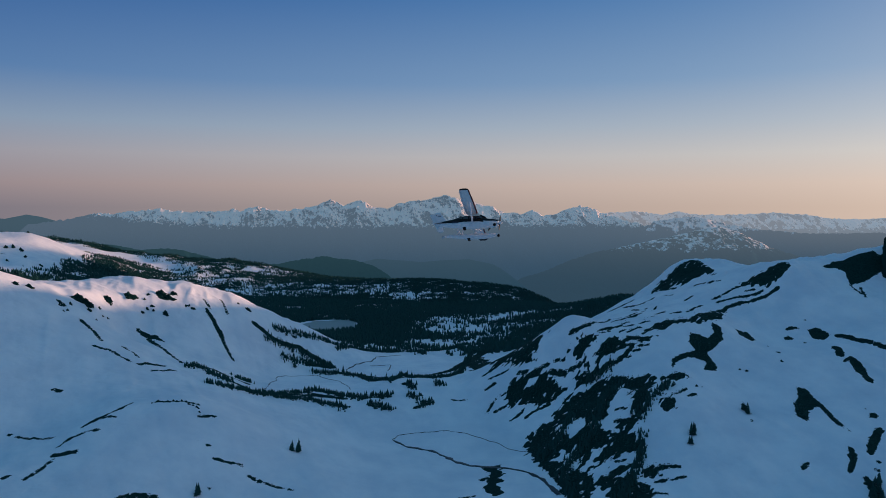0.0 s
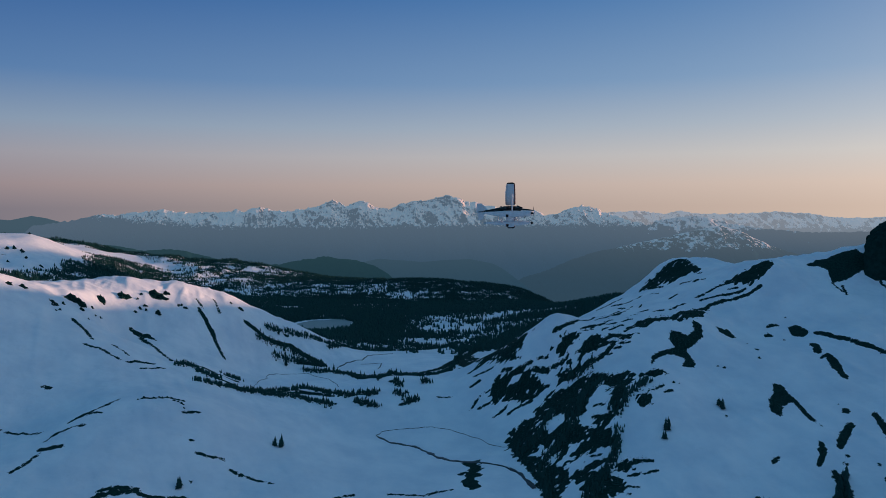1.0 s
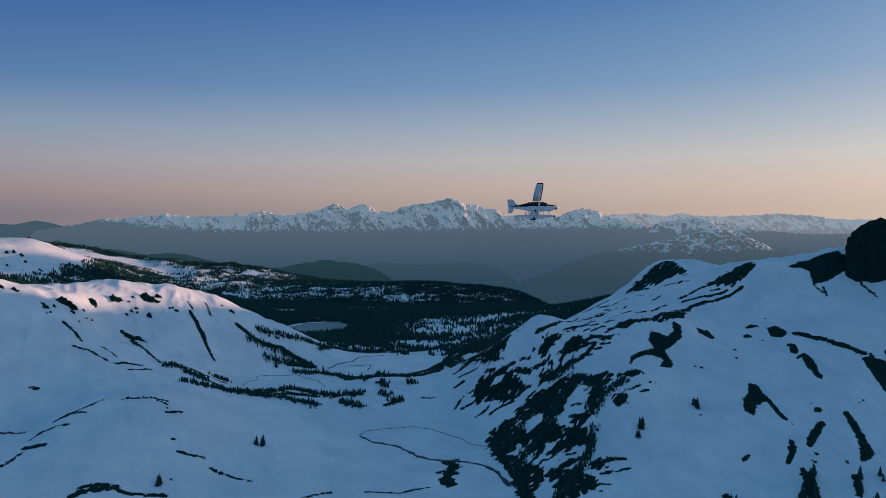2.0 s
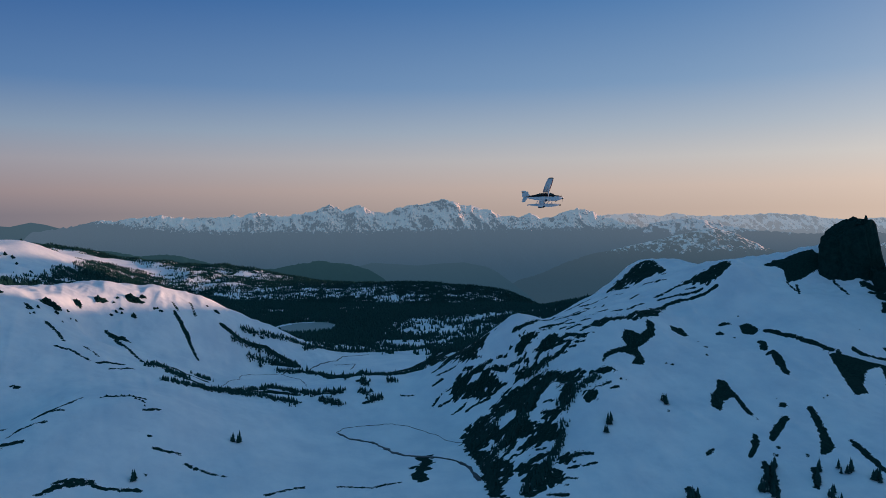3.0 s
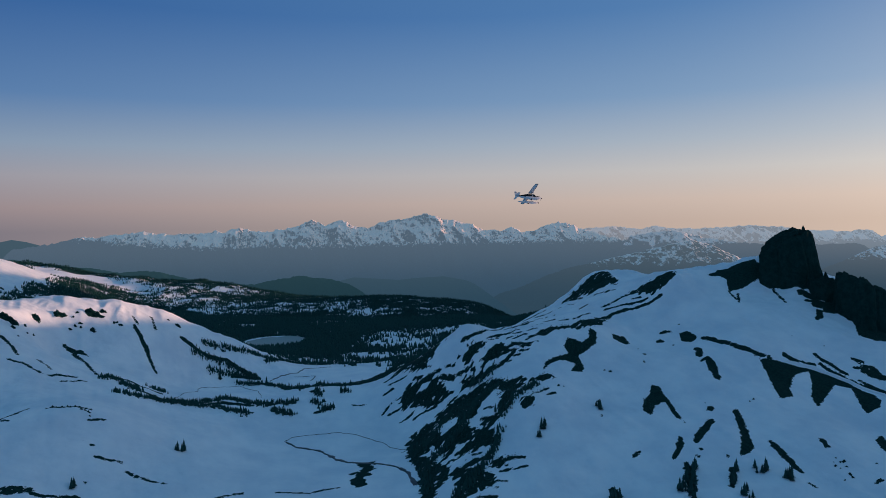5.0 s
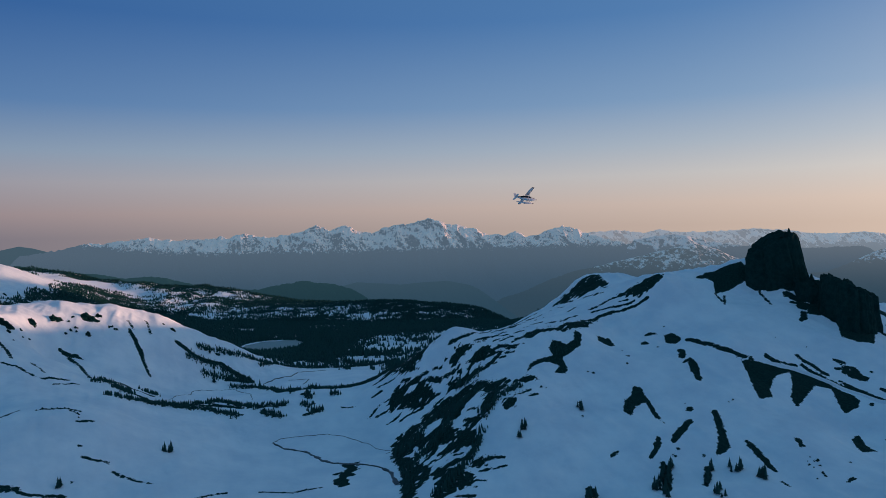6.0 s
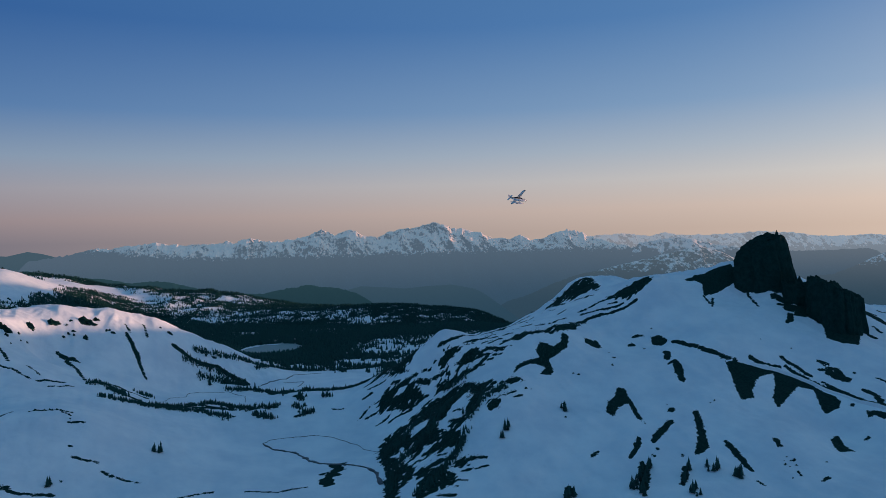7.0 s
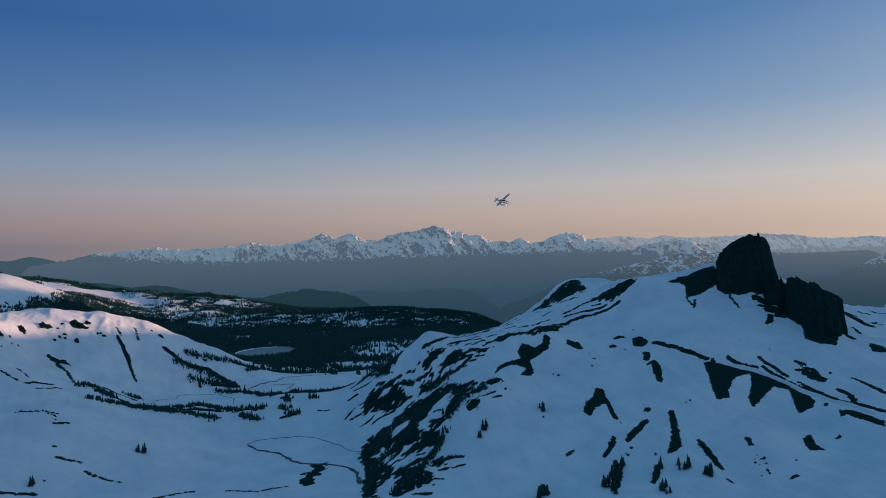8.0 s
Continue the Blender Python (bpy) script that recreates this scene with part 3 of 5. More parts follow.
PATCHES.append(("strip", [(71, 745, 1.5), (91, 743, 1.5)]))
PATCHES.append(("strip", [(104, 557, 2.7), (110, 518, 2.6), (113, 484, 2.4)]))
PATCHES.append(("strip", [(137, 759, 2.0)]))
PATCHES.append(("strip", [(183, 729, 1.9), (203, 734, 1.9), (221, 749, 2.0)]))
PATCHES.append(("strip", [(207, 761, 1.5), (224, 764, 1.5), (242, 770, 1.5)]))
PATCHES.append(("strip", [(213, 720, 1.9), (226, 723, 1.9)]))
PATCHES.append(("strip", [(186, 749, 1.5), (208, 771, 1.5)]))
PATCHES.append(("strip", [(191, 697, 1.9), (203, 696, 1.9), (212, 692, 1.8)]))
PATCHES.append(("strip", [(78, 716, 1.4), (69, 708, 1.4), (63, 697, 1.4)]))
PATCHES.append(("strip", [(135, 644, 1.3), (143, 666, 1.3)]))
PATCHES.append(("strip", [(172, 644, 1.7), (185, 651, 1.8)]))
PATCHES.append(("strip", [(99, 672, 1.8), (114, 674, 1.8), (123, 676, 1.8)]))
PATCHES.append(("strip", [(-196, 419, 2.1), (-189, 429, 2.1), (-179, 440, 2.1), (-169, 442, 2.1), (-157, 445, 2.1), (-143, 453, 2.1)]))
PATCHES.append(("strip", [(-60, 474, 1.3), (-47, 489, 1.3), (-35, 496, 1.3)]))
PATCHES.append(("strip", [(-10, 503, 1.3), (17, 504, 1.3), (27, 512, 1.3), (38, 517, 1.3)]))
PATCHES.append(("blot", [(472, 819), (490, 827), (515, 822), (532, 815), (533, 805), (545, 795), (550, 790), (561, 784), (554, 766), (544, 778), (537,
                786), (532, 790), (521, 789), (508, 784), (493, 783), (484, 779), (490, 800), (486, 813)]))
PATCHES.append(("blot", [(583, 753), (576, 731), (559, 710), (572, 701), (579, 684), (570, 661), (578, 647), (592, 641), (620, 681), (606, 710), (591,
                731), (596, 754)]))
PATCHES.append(("blot", [(545, 779), (553, 765), (564, 753), (582, 751), (599, 767), (599, 788), (561, 784)]))
PATCHES.append(("strip", [(557, 751, 4.0), (560, 748, 4.0)]))
PATCHES.append(("strip", [(561, 742, 5.4), (566, 735, 5.3)]))
PATCHES.append(("strip", [(561, 724, 5.9), (570, 721, 5.9)]))
PATCHES.append(("strip", [(556, 710, 3.2), (549, 697, 3.2)]))
PATCHES.append(("strip", [(660, 734, 6.3), (668, 729, 6.3)]))
PATCHES.append(("strip", [(670, 724, 4.2), (679, 720, 4.2)]))
PATCHES.append(("strip", [(686, 728, 2.8), (695, 727, 2.8)]))
PATCHES.append(("strip", [(626, 680, 4.6), (628, 674, 4.6)]))
PATCHES.append(("strip", [(642, 652, 7.7), (636, 638, 7.6)]))
PATCHES.append(("strip", [(692, 764, 2.9), (714, 785, 3.0)]))
PATCHES.append(("strip", [(731, 807, 3.9), (741, 792, 3.8)]))
PATCHES.append(("strip", [(648, 705, 2.0), (649, 693, 2.0)]))
PATCHES.append(("strip", [(484, 779, 1.7), (483, 756, 1.6)]))
PATCHES.append(("strip", [(533, 787, 1.4), (536, 775, 1.4), (532, 745, 1.3), (533, 737, 1.3)]))
PATCHES.append(("strip", [(493, 775, 1.3), (481, 746, 1.3)]))
PATCHES.append(("strip", [(536, 613, 2.9), (551, 610, 2.9)]))
PATCHES.append(("strip", [(541, 606, 4.6), (544, 597, 4.6), (549, 590, 4.6)]))
PATCHES.append(("strip", [(542, 627, 2.4), (548, 619, 2.4)]))
PATCHES.append(("strip", [(508, 634, 2.9), (512, 624, 2.9)]))
PATCHES.append(("strip", [(473, 628, 2.9), (477, 624, 2.9), (487, 613, 2.8)]))
PATCHES.append(("strip", [(516, 620, 2.9), (520, 605, 2.9)]))
PATCHES.append(("strip", [(527, 590, 2.3), (532, 575, 2.2), (537, 554, 2.2)]))
PATCHES.append(("strip", [(193, 711, 1.8), (200, 711, 1.2)]))
PATCHES.append(("strip", [(201, 696, 2.2), (206, 695, 1.6)]))
PATCHES.append(("strip", [(209, 708, 1.8), (218, 702, 2.1)]))
PATCHES.append(("strip", [(217, 695, 1.9), (226, 693, 1.8)]))
PATCHES.append(("strip", [(182, 701, 1.9), (191, 696, 2.1)]))
PATCHES.append(("strip", [(187, 682, 1.6), (196, 681, 2.1)]))
PATCHES.append(("strip", [(196, 685, 2.2), (203, 679, 1.6)]))
PATCHES.append(("strip", [(226, 698, 1.5), (235, 695, 1.7)]))
PATCHES.append(("strip", [(156, 733, 2.0), (166, 734, 2.2)]))
PATCHES.append(("strip", [(166, 735, 2.1), (177, 738, 1.7)]))
PATCHES.append(("strip", [(176, 740, 1.4), (188, 750, 1.2)]))
PATCHES.append(("strip", [(186, 749, 1.6)]))
PATCHES.append(("strip", [(204, 721, 1.5), (211, 727, 2.1)]))
PATCHES.append(("strip", [(210, 738, 1.2), (222, 735, 1.8)]))
PATCHES.append(("strip", [(245, 752, 1.3), (252, 750, 1.1)]))
PATCHES.append(("strip", [(253, 757, 1.5), (268, 769, 1.6)]))
PATCHES.append(("strip", [(231, 738, 1.8), (241, 740, 2.1)]))
PATCHES.append(("strip", [(271, 759, 1.4), (281, 758, 2.2)]))
PATCHES.append(("strip", [(112, 735, 1.7), (119, 730, 1.1)]))
PATCHES.append(("strip", [(120, 719, 1.6), (128, 716, 1.8)]))
PATCHES.append(("strip", [(142, 702, 1.2), (151, 698, 1.8)]))
PATCHES.append(("strip", [(135, 716, 1.5), (145, 712, 1.5)]))
PATCHES.append(("strip", [(100, 730, 1.5), (108, 724, 1.9)]))
PATCHES.append(("strip", [(149, 700, 1.3), (157, 698, 2.0)]))
PATCHES.append(("strip", [(212, 585, 1.2), (219, 589, 1.5)]))
PATCHES.append(("strip", [(220, 589, 1.3), (228, 596, 1.5)]))
PATCHES.append(("strip", [(225, 584, 1.2), (233, 588, 1.7)]))
PATCHES.append(("strip", [(162, 585, 1.4), (169, 580, 2.0)]))
PATCHES.append(("strip", [(168, 599, 1.4), (174, 594, 2.0)]))
PATCHES.append(("strip", [(142, 568, 1.6), (148, 565, 2.1)]))
PATCHES.append(("strip", [(152, 540, 2.2), (159, 539, 1.6)]))
PATCHES.append(("strip", [(132, 685, 2.0), (141, 684, 1.8)]))
PATCHES.append(("strip", [(308, 886, 1.2), (316, 876, 1.7)]))
PATCHES.append(("strip", [(311, 821, 1.9), (319, 824, 2.1)]))
PATCHES.append(("strip", [(269, 892, 1.9), (272, 845, 1.3)]))
PATCHES.append(("strip", [(344, 874, 2.1), (351, 863, 1.8)]))
PATCHES.append(("strip", [(331, 944, 2.0), (339, 930, 1.5)]))
PATCHES.append(("strip", [(354, 856, 2.0), (360, 842, 2.1)]))
PATCHES.append(("strip", [(346, 767, 2.0), (356, 772, 1.2)]))
PATCHES.append(("strip", [(368, 789, 1.6), (378, 790, 2.0)]))
PATCHES.append(("strip", [(208, 685, 1.2), (213, 683, 2.2)]))
PATCHES.append(("strip", [(215, 689, 1.4), (224, 685, 1.5)]))
PATCHES.append(("strip", [(187, 726, 1.5), (196, 727, 1.2)]))
PATCHES.append(("strip", [(226, 764, 1.3), (235, 764, 1.5)]))
PATCHES.append(("strip", [(225, 707, 1.8), (234, 711, 1.6)]))
PATCHES.append(("strip", [(245, 725, 1.9), (253, 720, 1.6)]))


def bare_field(x, y):
    """Metres inside (+) or outside (-) the nearest bare patch."""
    f = np.full(x.shape, -40.0)
    for kind, points in PATCHES:
        pts = np.array(points, float)
        reach = 14.0 + (pts[:, 2].max() if kind == "strip" else 0)
        sel = np.where((x > pts[:, 0].min() - reach) & (x < pts[:, 0].max() + reach)
                       & (y > pts[:, 1].min() - reach) & (y < pts[:, 1].max() + reach))
        if not len(sel[0]):
            continue
        px, py = x[sel], y[sel]
        if kind == "strip":
            wild = 0.8 * fbm(px, py, 7, 3, 0.7) * min(1.0, pts[:, 2].max() / 2.5)
            best = np.full(px.shape, -40.0)
            if len(pts) == 1:
                best = pts[0, 2] - np.hypot(px - pts[0, 0], py - pts[0, 1])
            for (ax, ay, ar), (bx, by, br) in zip(pts, pts[1:]):
                dx, dy = bx - ax, by - ay
                k = np.clip(((px - ax) * dx + (py - ay) * dy) / (dx * dx + dy * dy + 1e-6), 0, 1)
                best = np.maximum(best, ar + (br - ar) * k - np.hypot(px - ax - k * dx, py - ay - k * dy))
        else:
            d, inside = np.full(px.shape, 1e9), np.zeros(px.shape, bool)
            for (ax, ay), (bx, by) in zip(pts, np.roll(pts, -1, 0)):
                dx, dy = bx - ax, by - ay
                k = np.clip(((px - ax) * dx + (py - ay) * dy) / (dx * dx + dy * dy + 1e-6), 0, 1)
                d = np.minimum(d, np.hypot(px - ax - k * dx, py - ay - k * dy))
                inside ^= ((ay > py) != (by > py)) & (px < dx * (py - ay) / (dy + 1e-9) + ax)
            best = np.where(inside, d, -d)
            if kind == "ragged":
                u, v = px * 0.8 + py * 0.6, py * 0.8 - px * 0.6
                best = np.minimum(best, 3.5) + 3.6 * fbm(u, v * 2.2, 9, 4, 0.75) + 0.3
        f[sel] = np.maximum(f[sel], best + wild if kind == "strip" else best)
    return f


# snowy openings in the woods: centre, reach across and along, how open
OPENINGS = [(30, 1370, 60, 110, 0.48), (38, 1172, 75, 45, 0.62), (95, 1300, 55, 80, 0.48), (150, 1440, 50, 50, 0.66), (231, 1500, 70, 45, 0.66), (209, 1345, 60, 40, 0.50), (140, 1230, 60, 40, 0.42),
            (-553, 2297, 150, 100, 0.44), (-465, 1805, 110, 90, 0.52), (-293, 1578, 42, 18, 0.62), (-229, 1900, 170, 75, 0.32),
            (-204, 1975, 200, 18, 0.22), (-19, 1790, 60, 45, 0.46), (-1066, 2232, 150, 150, 0.70), (-926, 2230, 110, 140, 0.60)]
OPENINGS += [(-791, 2199, 110, 110, 0.50), (-657, 2048, 110, 100, 0.42), (-442, 2036, 150, 85, 0.34), (-960, 1690, 110, 200, 0.9), (-820, 1470, 60, 60, 0.5),
            (-130, 1640, 60, 30, 0.40), (100, 1830, 160, 20, 0.30)]


def wood_field(x, y, z):
    """How thickly the ground is wooded (above 0: wooded): the plateau and the lower valley, not the meadows, lake and high slopes."""
    w = 0.56 * rise(y + 40 * fbm(x, y, 90, 2), 1070, 1130) - 0.22
    w = w + 0.16 * fbm(x, y, 60, 4, 0.75) + 0.22 * fbm(x, y * 0.8, 17, 2)
    for cx, cy, rx, ry, k in OPENINGS:
        w = w - k * np.exp(-((x - cx) / rx) ** 2 - ((y - cy) / ry) ** 2)
    w = w - 0.9 * rise(z, 84, 108) * (1 - rise(y, 1950, 2150)) * rise(-x, 700, 800)
    w = w - 0.9 * rise(z, 70, 100) * (1 - rise(y, 1150, 1300)) - 0.9 * rise(x, 620, 700)
    lake = np.hypot((x + 192) / 68, (y - 1368) / 76)
    return np.where((y < 1040) | (lake < 0.93), -1.0, w)


def build_ground():
    gx = graded(-3600, -440, 700, 3600, 2.2)
    gy = graded(-1600, 400, 1010, 4300, 2.2, 1.028, 18.0)
    x, y = np.meshgrid(gx, gy)
    z = height(x, y)
    me = grid_mesh("ground", x, y, z, SNOW_GROUND)
    bare = bare_field(x, y)
    for name, value in (("bare", bare), ("wood", wood_field(x, y, z))):
        me.attributes.new(name, "FLOAT", "POINT").data.foreach_set("value", value.ravel().astype(np.float32))
    ob = tagged(new("ground", me), "blue-shadowed spring snow over slopes, bowls and valley floor with bare heath patches", "snowfield", kind="structure")
    return ob


build_ground()


# ---- distant mountains ----
def mountain_range(name, crest, y_crest, y_foot, foot, mat, label, relief=40, size=90.0, step=7.0, rows=70, seed=0.0):
    """A range with a jagged crest, spurs and gullies that run down to its foot on the near side, and a short back slope."""
    cx, cz = np.array([c[0] for c in crest], float), np.array([c[1] for c in crest], float)
    gx = np.arange(cx[0], cx[-1] + step, step)
    v = np.concatenate([[-0.06], np.linspace(0, 1, rows) ** 1.2])
    x, vv = np.meshgrid(gx, v)
    wander = 60 * fbm(gx + seed, gx * 0 + seed, 240, 3)
    sky = np.interp(gx, cx, cz) + relief * 0.065 * ridged(gx + seed, gx * 0 + 7, size * 0.35, 3) * (1 if relief > 20 else 0.4)
    ends = np.minimum(rise(gx, gx[0], gx[0] + 260), 1 - rise(gx, gx[-1] - 420, gx[-1]))
    sky = foot - 60 + (sky - foot + 60) * (0.35 + 0.65 * ends)
    y = y_crest + wander[None] * 0.5 + (y_foot - y_crest) * vv
    slide = vv * 90 * fbm(x + seed, vv * 150, 200, 2)
    drop = np.where(vv < 0, -vv * 4.0, 1 - (1 - np.clip(vv, 0, 1)) ** 1.25)
    z = sky[None] + (foot - sky[None]) * drop
    body = np.clip(vv, 0, 1) ** 0.6 * (1 - np.clip(vv, 0, 1) ** 3)
    z = z + body * relief * (ridged(x + slide + seed, y + 0.5 * x + seed, size, 5, 0.5) - 0.35)
    me = grid_mesh(name, x, y, z, mat)
    return tagged(new(name, me), label, "mountains", kind="structure")


# emission colours that stand in for haze in front of the far slopes
HAZE_GLOW, HAZE_GLOW_SUNWARD = (0.118, 0.174, 0.236), (0.190, 0.226, 0.266)
FAR_SLOPES = mat_distance("far_snow_mountains", (0.008, 0.030, 0.045), (0.86, 0.66, 0.53), 98, 165, 0.50, HAZE_GLOW, 0.68, 0.062)
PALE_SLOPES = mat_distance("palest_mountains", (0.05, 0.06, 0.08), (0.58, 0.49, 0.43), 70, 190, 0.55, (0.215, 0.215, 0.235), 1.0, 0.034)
MID_SLOPES = mat_distance("hazy_snow_streaked_slopes", (0.008, 0.030, 0.045), (0.74, 0.60, 0.52), 70, 170, 0.58, HAZE_GLOW, 0.68, 0.034)
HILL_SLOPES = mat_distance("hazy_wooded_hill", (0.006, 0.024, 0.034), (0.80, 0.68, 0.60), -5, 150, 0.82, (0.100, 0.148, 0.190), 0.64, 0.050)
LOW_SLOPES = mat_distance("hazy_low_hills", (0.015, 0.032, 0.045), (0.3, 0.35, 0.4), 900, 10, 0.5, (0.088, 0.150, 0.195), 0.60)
WOODED_RIDGE = mat_distance("wooded_ridge_with_haze_glow", (0.008, 0.022, 0.022), (0.3, 0.35, 0.4), 900, 10, 0.5, (0.042, 0.098, 0.122), 0.55)

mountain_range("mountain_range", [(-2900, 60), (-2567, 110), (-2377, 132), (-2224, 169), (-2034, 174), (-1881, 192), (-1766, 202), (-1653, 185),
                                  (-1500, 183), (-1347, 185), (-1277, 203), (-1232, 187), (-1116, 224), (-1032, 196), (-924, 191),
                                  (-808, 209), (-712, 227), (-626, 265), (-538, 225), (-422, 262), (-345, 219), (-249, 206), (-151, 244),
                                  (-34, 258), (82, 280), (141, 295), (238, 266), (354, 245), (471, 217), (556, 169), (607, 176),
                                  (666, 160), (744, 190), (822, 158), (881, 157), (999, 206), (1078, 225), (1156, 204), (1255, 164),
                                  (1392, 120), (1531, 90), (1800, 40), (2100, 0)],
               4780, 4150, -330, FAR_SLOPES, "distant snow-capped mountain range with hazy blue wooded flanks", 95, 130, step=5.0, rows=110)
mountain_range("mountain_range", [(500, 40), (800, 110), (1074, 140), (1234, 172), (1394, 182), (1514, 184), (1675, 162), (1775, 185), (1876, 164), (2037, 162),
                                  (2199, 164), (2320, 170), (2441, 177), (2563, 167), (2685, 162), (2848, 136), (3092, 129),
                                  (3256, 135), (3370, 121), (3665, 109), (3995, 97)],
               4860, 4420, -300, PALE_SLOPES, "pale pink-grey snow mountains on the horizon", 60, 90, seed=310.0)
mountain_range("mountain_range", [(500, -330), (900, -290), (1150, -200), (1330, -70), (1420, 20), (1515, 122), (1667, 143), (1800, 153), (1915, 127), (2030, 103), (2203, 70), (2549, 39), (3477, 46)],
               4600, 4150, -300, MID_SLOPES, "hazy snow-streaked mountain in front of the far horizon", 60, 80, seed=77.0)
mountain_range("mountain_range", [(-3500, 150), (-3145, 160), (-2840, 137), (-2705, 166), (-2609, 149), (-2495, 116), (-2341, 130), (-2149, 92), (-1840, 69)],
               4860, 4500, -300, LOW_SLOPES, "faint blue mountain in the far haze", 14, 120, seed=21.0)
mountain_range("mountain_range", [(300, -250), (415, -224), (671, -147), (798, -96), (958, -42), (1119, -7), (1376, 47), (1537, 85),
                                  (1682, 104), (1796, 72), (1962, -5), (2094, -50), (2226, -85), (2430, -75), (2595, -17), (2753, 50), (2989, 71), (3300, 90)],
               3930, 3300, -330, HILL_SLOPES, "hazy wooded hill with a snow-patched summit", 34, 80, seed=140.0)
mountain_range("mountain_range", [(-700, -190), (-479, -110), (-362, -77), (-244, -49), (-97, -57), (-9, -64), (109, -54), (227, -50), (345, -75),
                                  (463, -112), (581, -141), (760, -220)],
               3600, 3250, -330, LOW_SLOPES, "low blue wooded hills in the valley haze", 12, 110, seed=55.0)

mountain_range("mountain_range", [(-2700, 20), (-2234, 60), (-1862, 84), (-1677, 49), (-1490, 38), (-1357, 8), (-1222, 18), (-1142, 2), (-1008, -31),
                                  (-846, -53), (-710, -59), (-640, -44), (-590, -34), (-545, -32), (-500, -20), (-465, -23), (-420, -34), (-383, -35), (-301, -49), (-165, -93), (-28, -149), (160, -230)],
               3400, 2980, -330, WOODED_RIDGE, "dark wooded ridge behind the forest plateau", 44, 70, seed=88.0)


# ---- rock towers and outcrops ----
def crag(name, centre, radii, z_foot, rim, label, turn=0.0, seed=0.0, slim=0.34, lean=0.0, spikes=()):
    """A steep-walled block of basalt: a buttressed wall from foot to rim and a rough cap."""
    nt, nv = 220, 46
    th = np.linspace(0, 2 * np.pi, nt, endpoint=False)
    ribs = 0.05 * fbm(th * 40 + seed, th * 0, 14, 3) + 0.09 * fbm(np.cos(th) * 3 + seed, np.sin(th) * 3, 1.0, 3)
    verts, faces = [], []
    c, s = math.cos(radians(turn)), math.sin(radians(turn))
    for j in range(nv):
        v = j / (nv - 1)
        wall = min(v / 0.72, 1.0)
        cap = max((v - 0.72) / 0.28, 0.0)
        r = (1.22 - slim * wall ** 0.8 + ribs) * (1 - cap ** 1.1)
        ledge = 0.035 * vnoise(th * 3 + seed, th * 0 + wall * 7 + seed)
        r = np.maximum(r + ledge * (1 - cap), 0.0)
        ux, uy = np.cos(th) * r, np.sin(th) * r
        top = np.array([rim(a, b) for a, b in zip(ux, uy)])
        z = z_foot + (top - z_foot) * (wall ** 0.92)
        z = z + (2.6 * vnoise(ux * 4 + seed, uy * 4) + 1.6 * vnoise(ux * 11, uy * 11 + seed)) * wall
        lx, ly = ux * radii[0], uy * radii[1]
        for k in range(nt):
            verts.append((centre[0] + c * lx[k] - s * ly[k] - lean * wall, centre[1] + s * lx[k] + c * ly[k], z[k]))
    for j in range(nv - 1):
        for k in range(nt):
            a, b = j * nt + k, j * nt + (k + 1) % nt
            faces.append((a, b, b + nt, a + nt))
    for x, y, z0, r, h in spikes:
        base = len(verts)
        for j in range(4):
            rr = r * (1 - j / 3.3) * (1 + 0.2 * math.sin(j * 3 + x))
            for k in range(7):
                a = 2 * math.pi * k / 7
                q = 1 + 0.25 * math.sin(3 * a + j + x)
                verts.append((x + rr * q * math.cos(a), y + rr * q * math.sin(a), z0 + h * j / 3))
        for j in range(3):
            for k in range(7):
                a, b = base + j * 7 + k, base + j * 7 + (k + 1) % 7
                faces.append((a, b, b + 7, a + 7))
        faces.append(tuple(base + 21 + k for k in range(7)))
    return tagged(new(name, mesh_of(name, verts, faces, ROCK, False)), label, "rock tower")


def main_rim(u, v):
    return 173 + 29 * min(max((u + 1.02) / 1.5, 0), 1) ** 0.72 + 3 * v - 8 * rise(u, 0.55, 0.95)


def second_rim(u, v):
    return 143 + 9 * rise(-u, -0.1, 0.6) - 10 * rise(u, 0.2, 0.8) + 4 * v


crag("rock_tower", (567, 786), (33, 22), 126, main_rim, "near-black basalt tower with sheer walls above the snow ridge", seed=2.0, slim=0.28, lean=8.0,
     spikes=[(574, 776, 197, 3.6, 11), (567, 777, 197, 3.0, 6), (597, 768, 138, 6, 14), (591, 771, 140, 5, 12)])
crag("rock_tower", (588, 747), (23, 25), 96, lambda u, v: 142 + 4 * v - 3 * u, "dark broken basalt saddle between the two towers", seed=9.0, slim=0.3,
     spikes=[(588, 746, 138, 4, 9)])
crag("rock_tower", (604, 706), (27, 36), 72, second_rim, "lower black basalt buttress with broken crest beside the taller tower", seed=5.0, turn=-12, slim=0.3,
     spikes=[(596, 716, 142, 5, 9), (604, 712, 143, 5, 7), (622, 700, 128, 4, 9)])


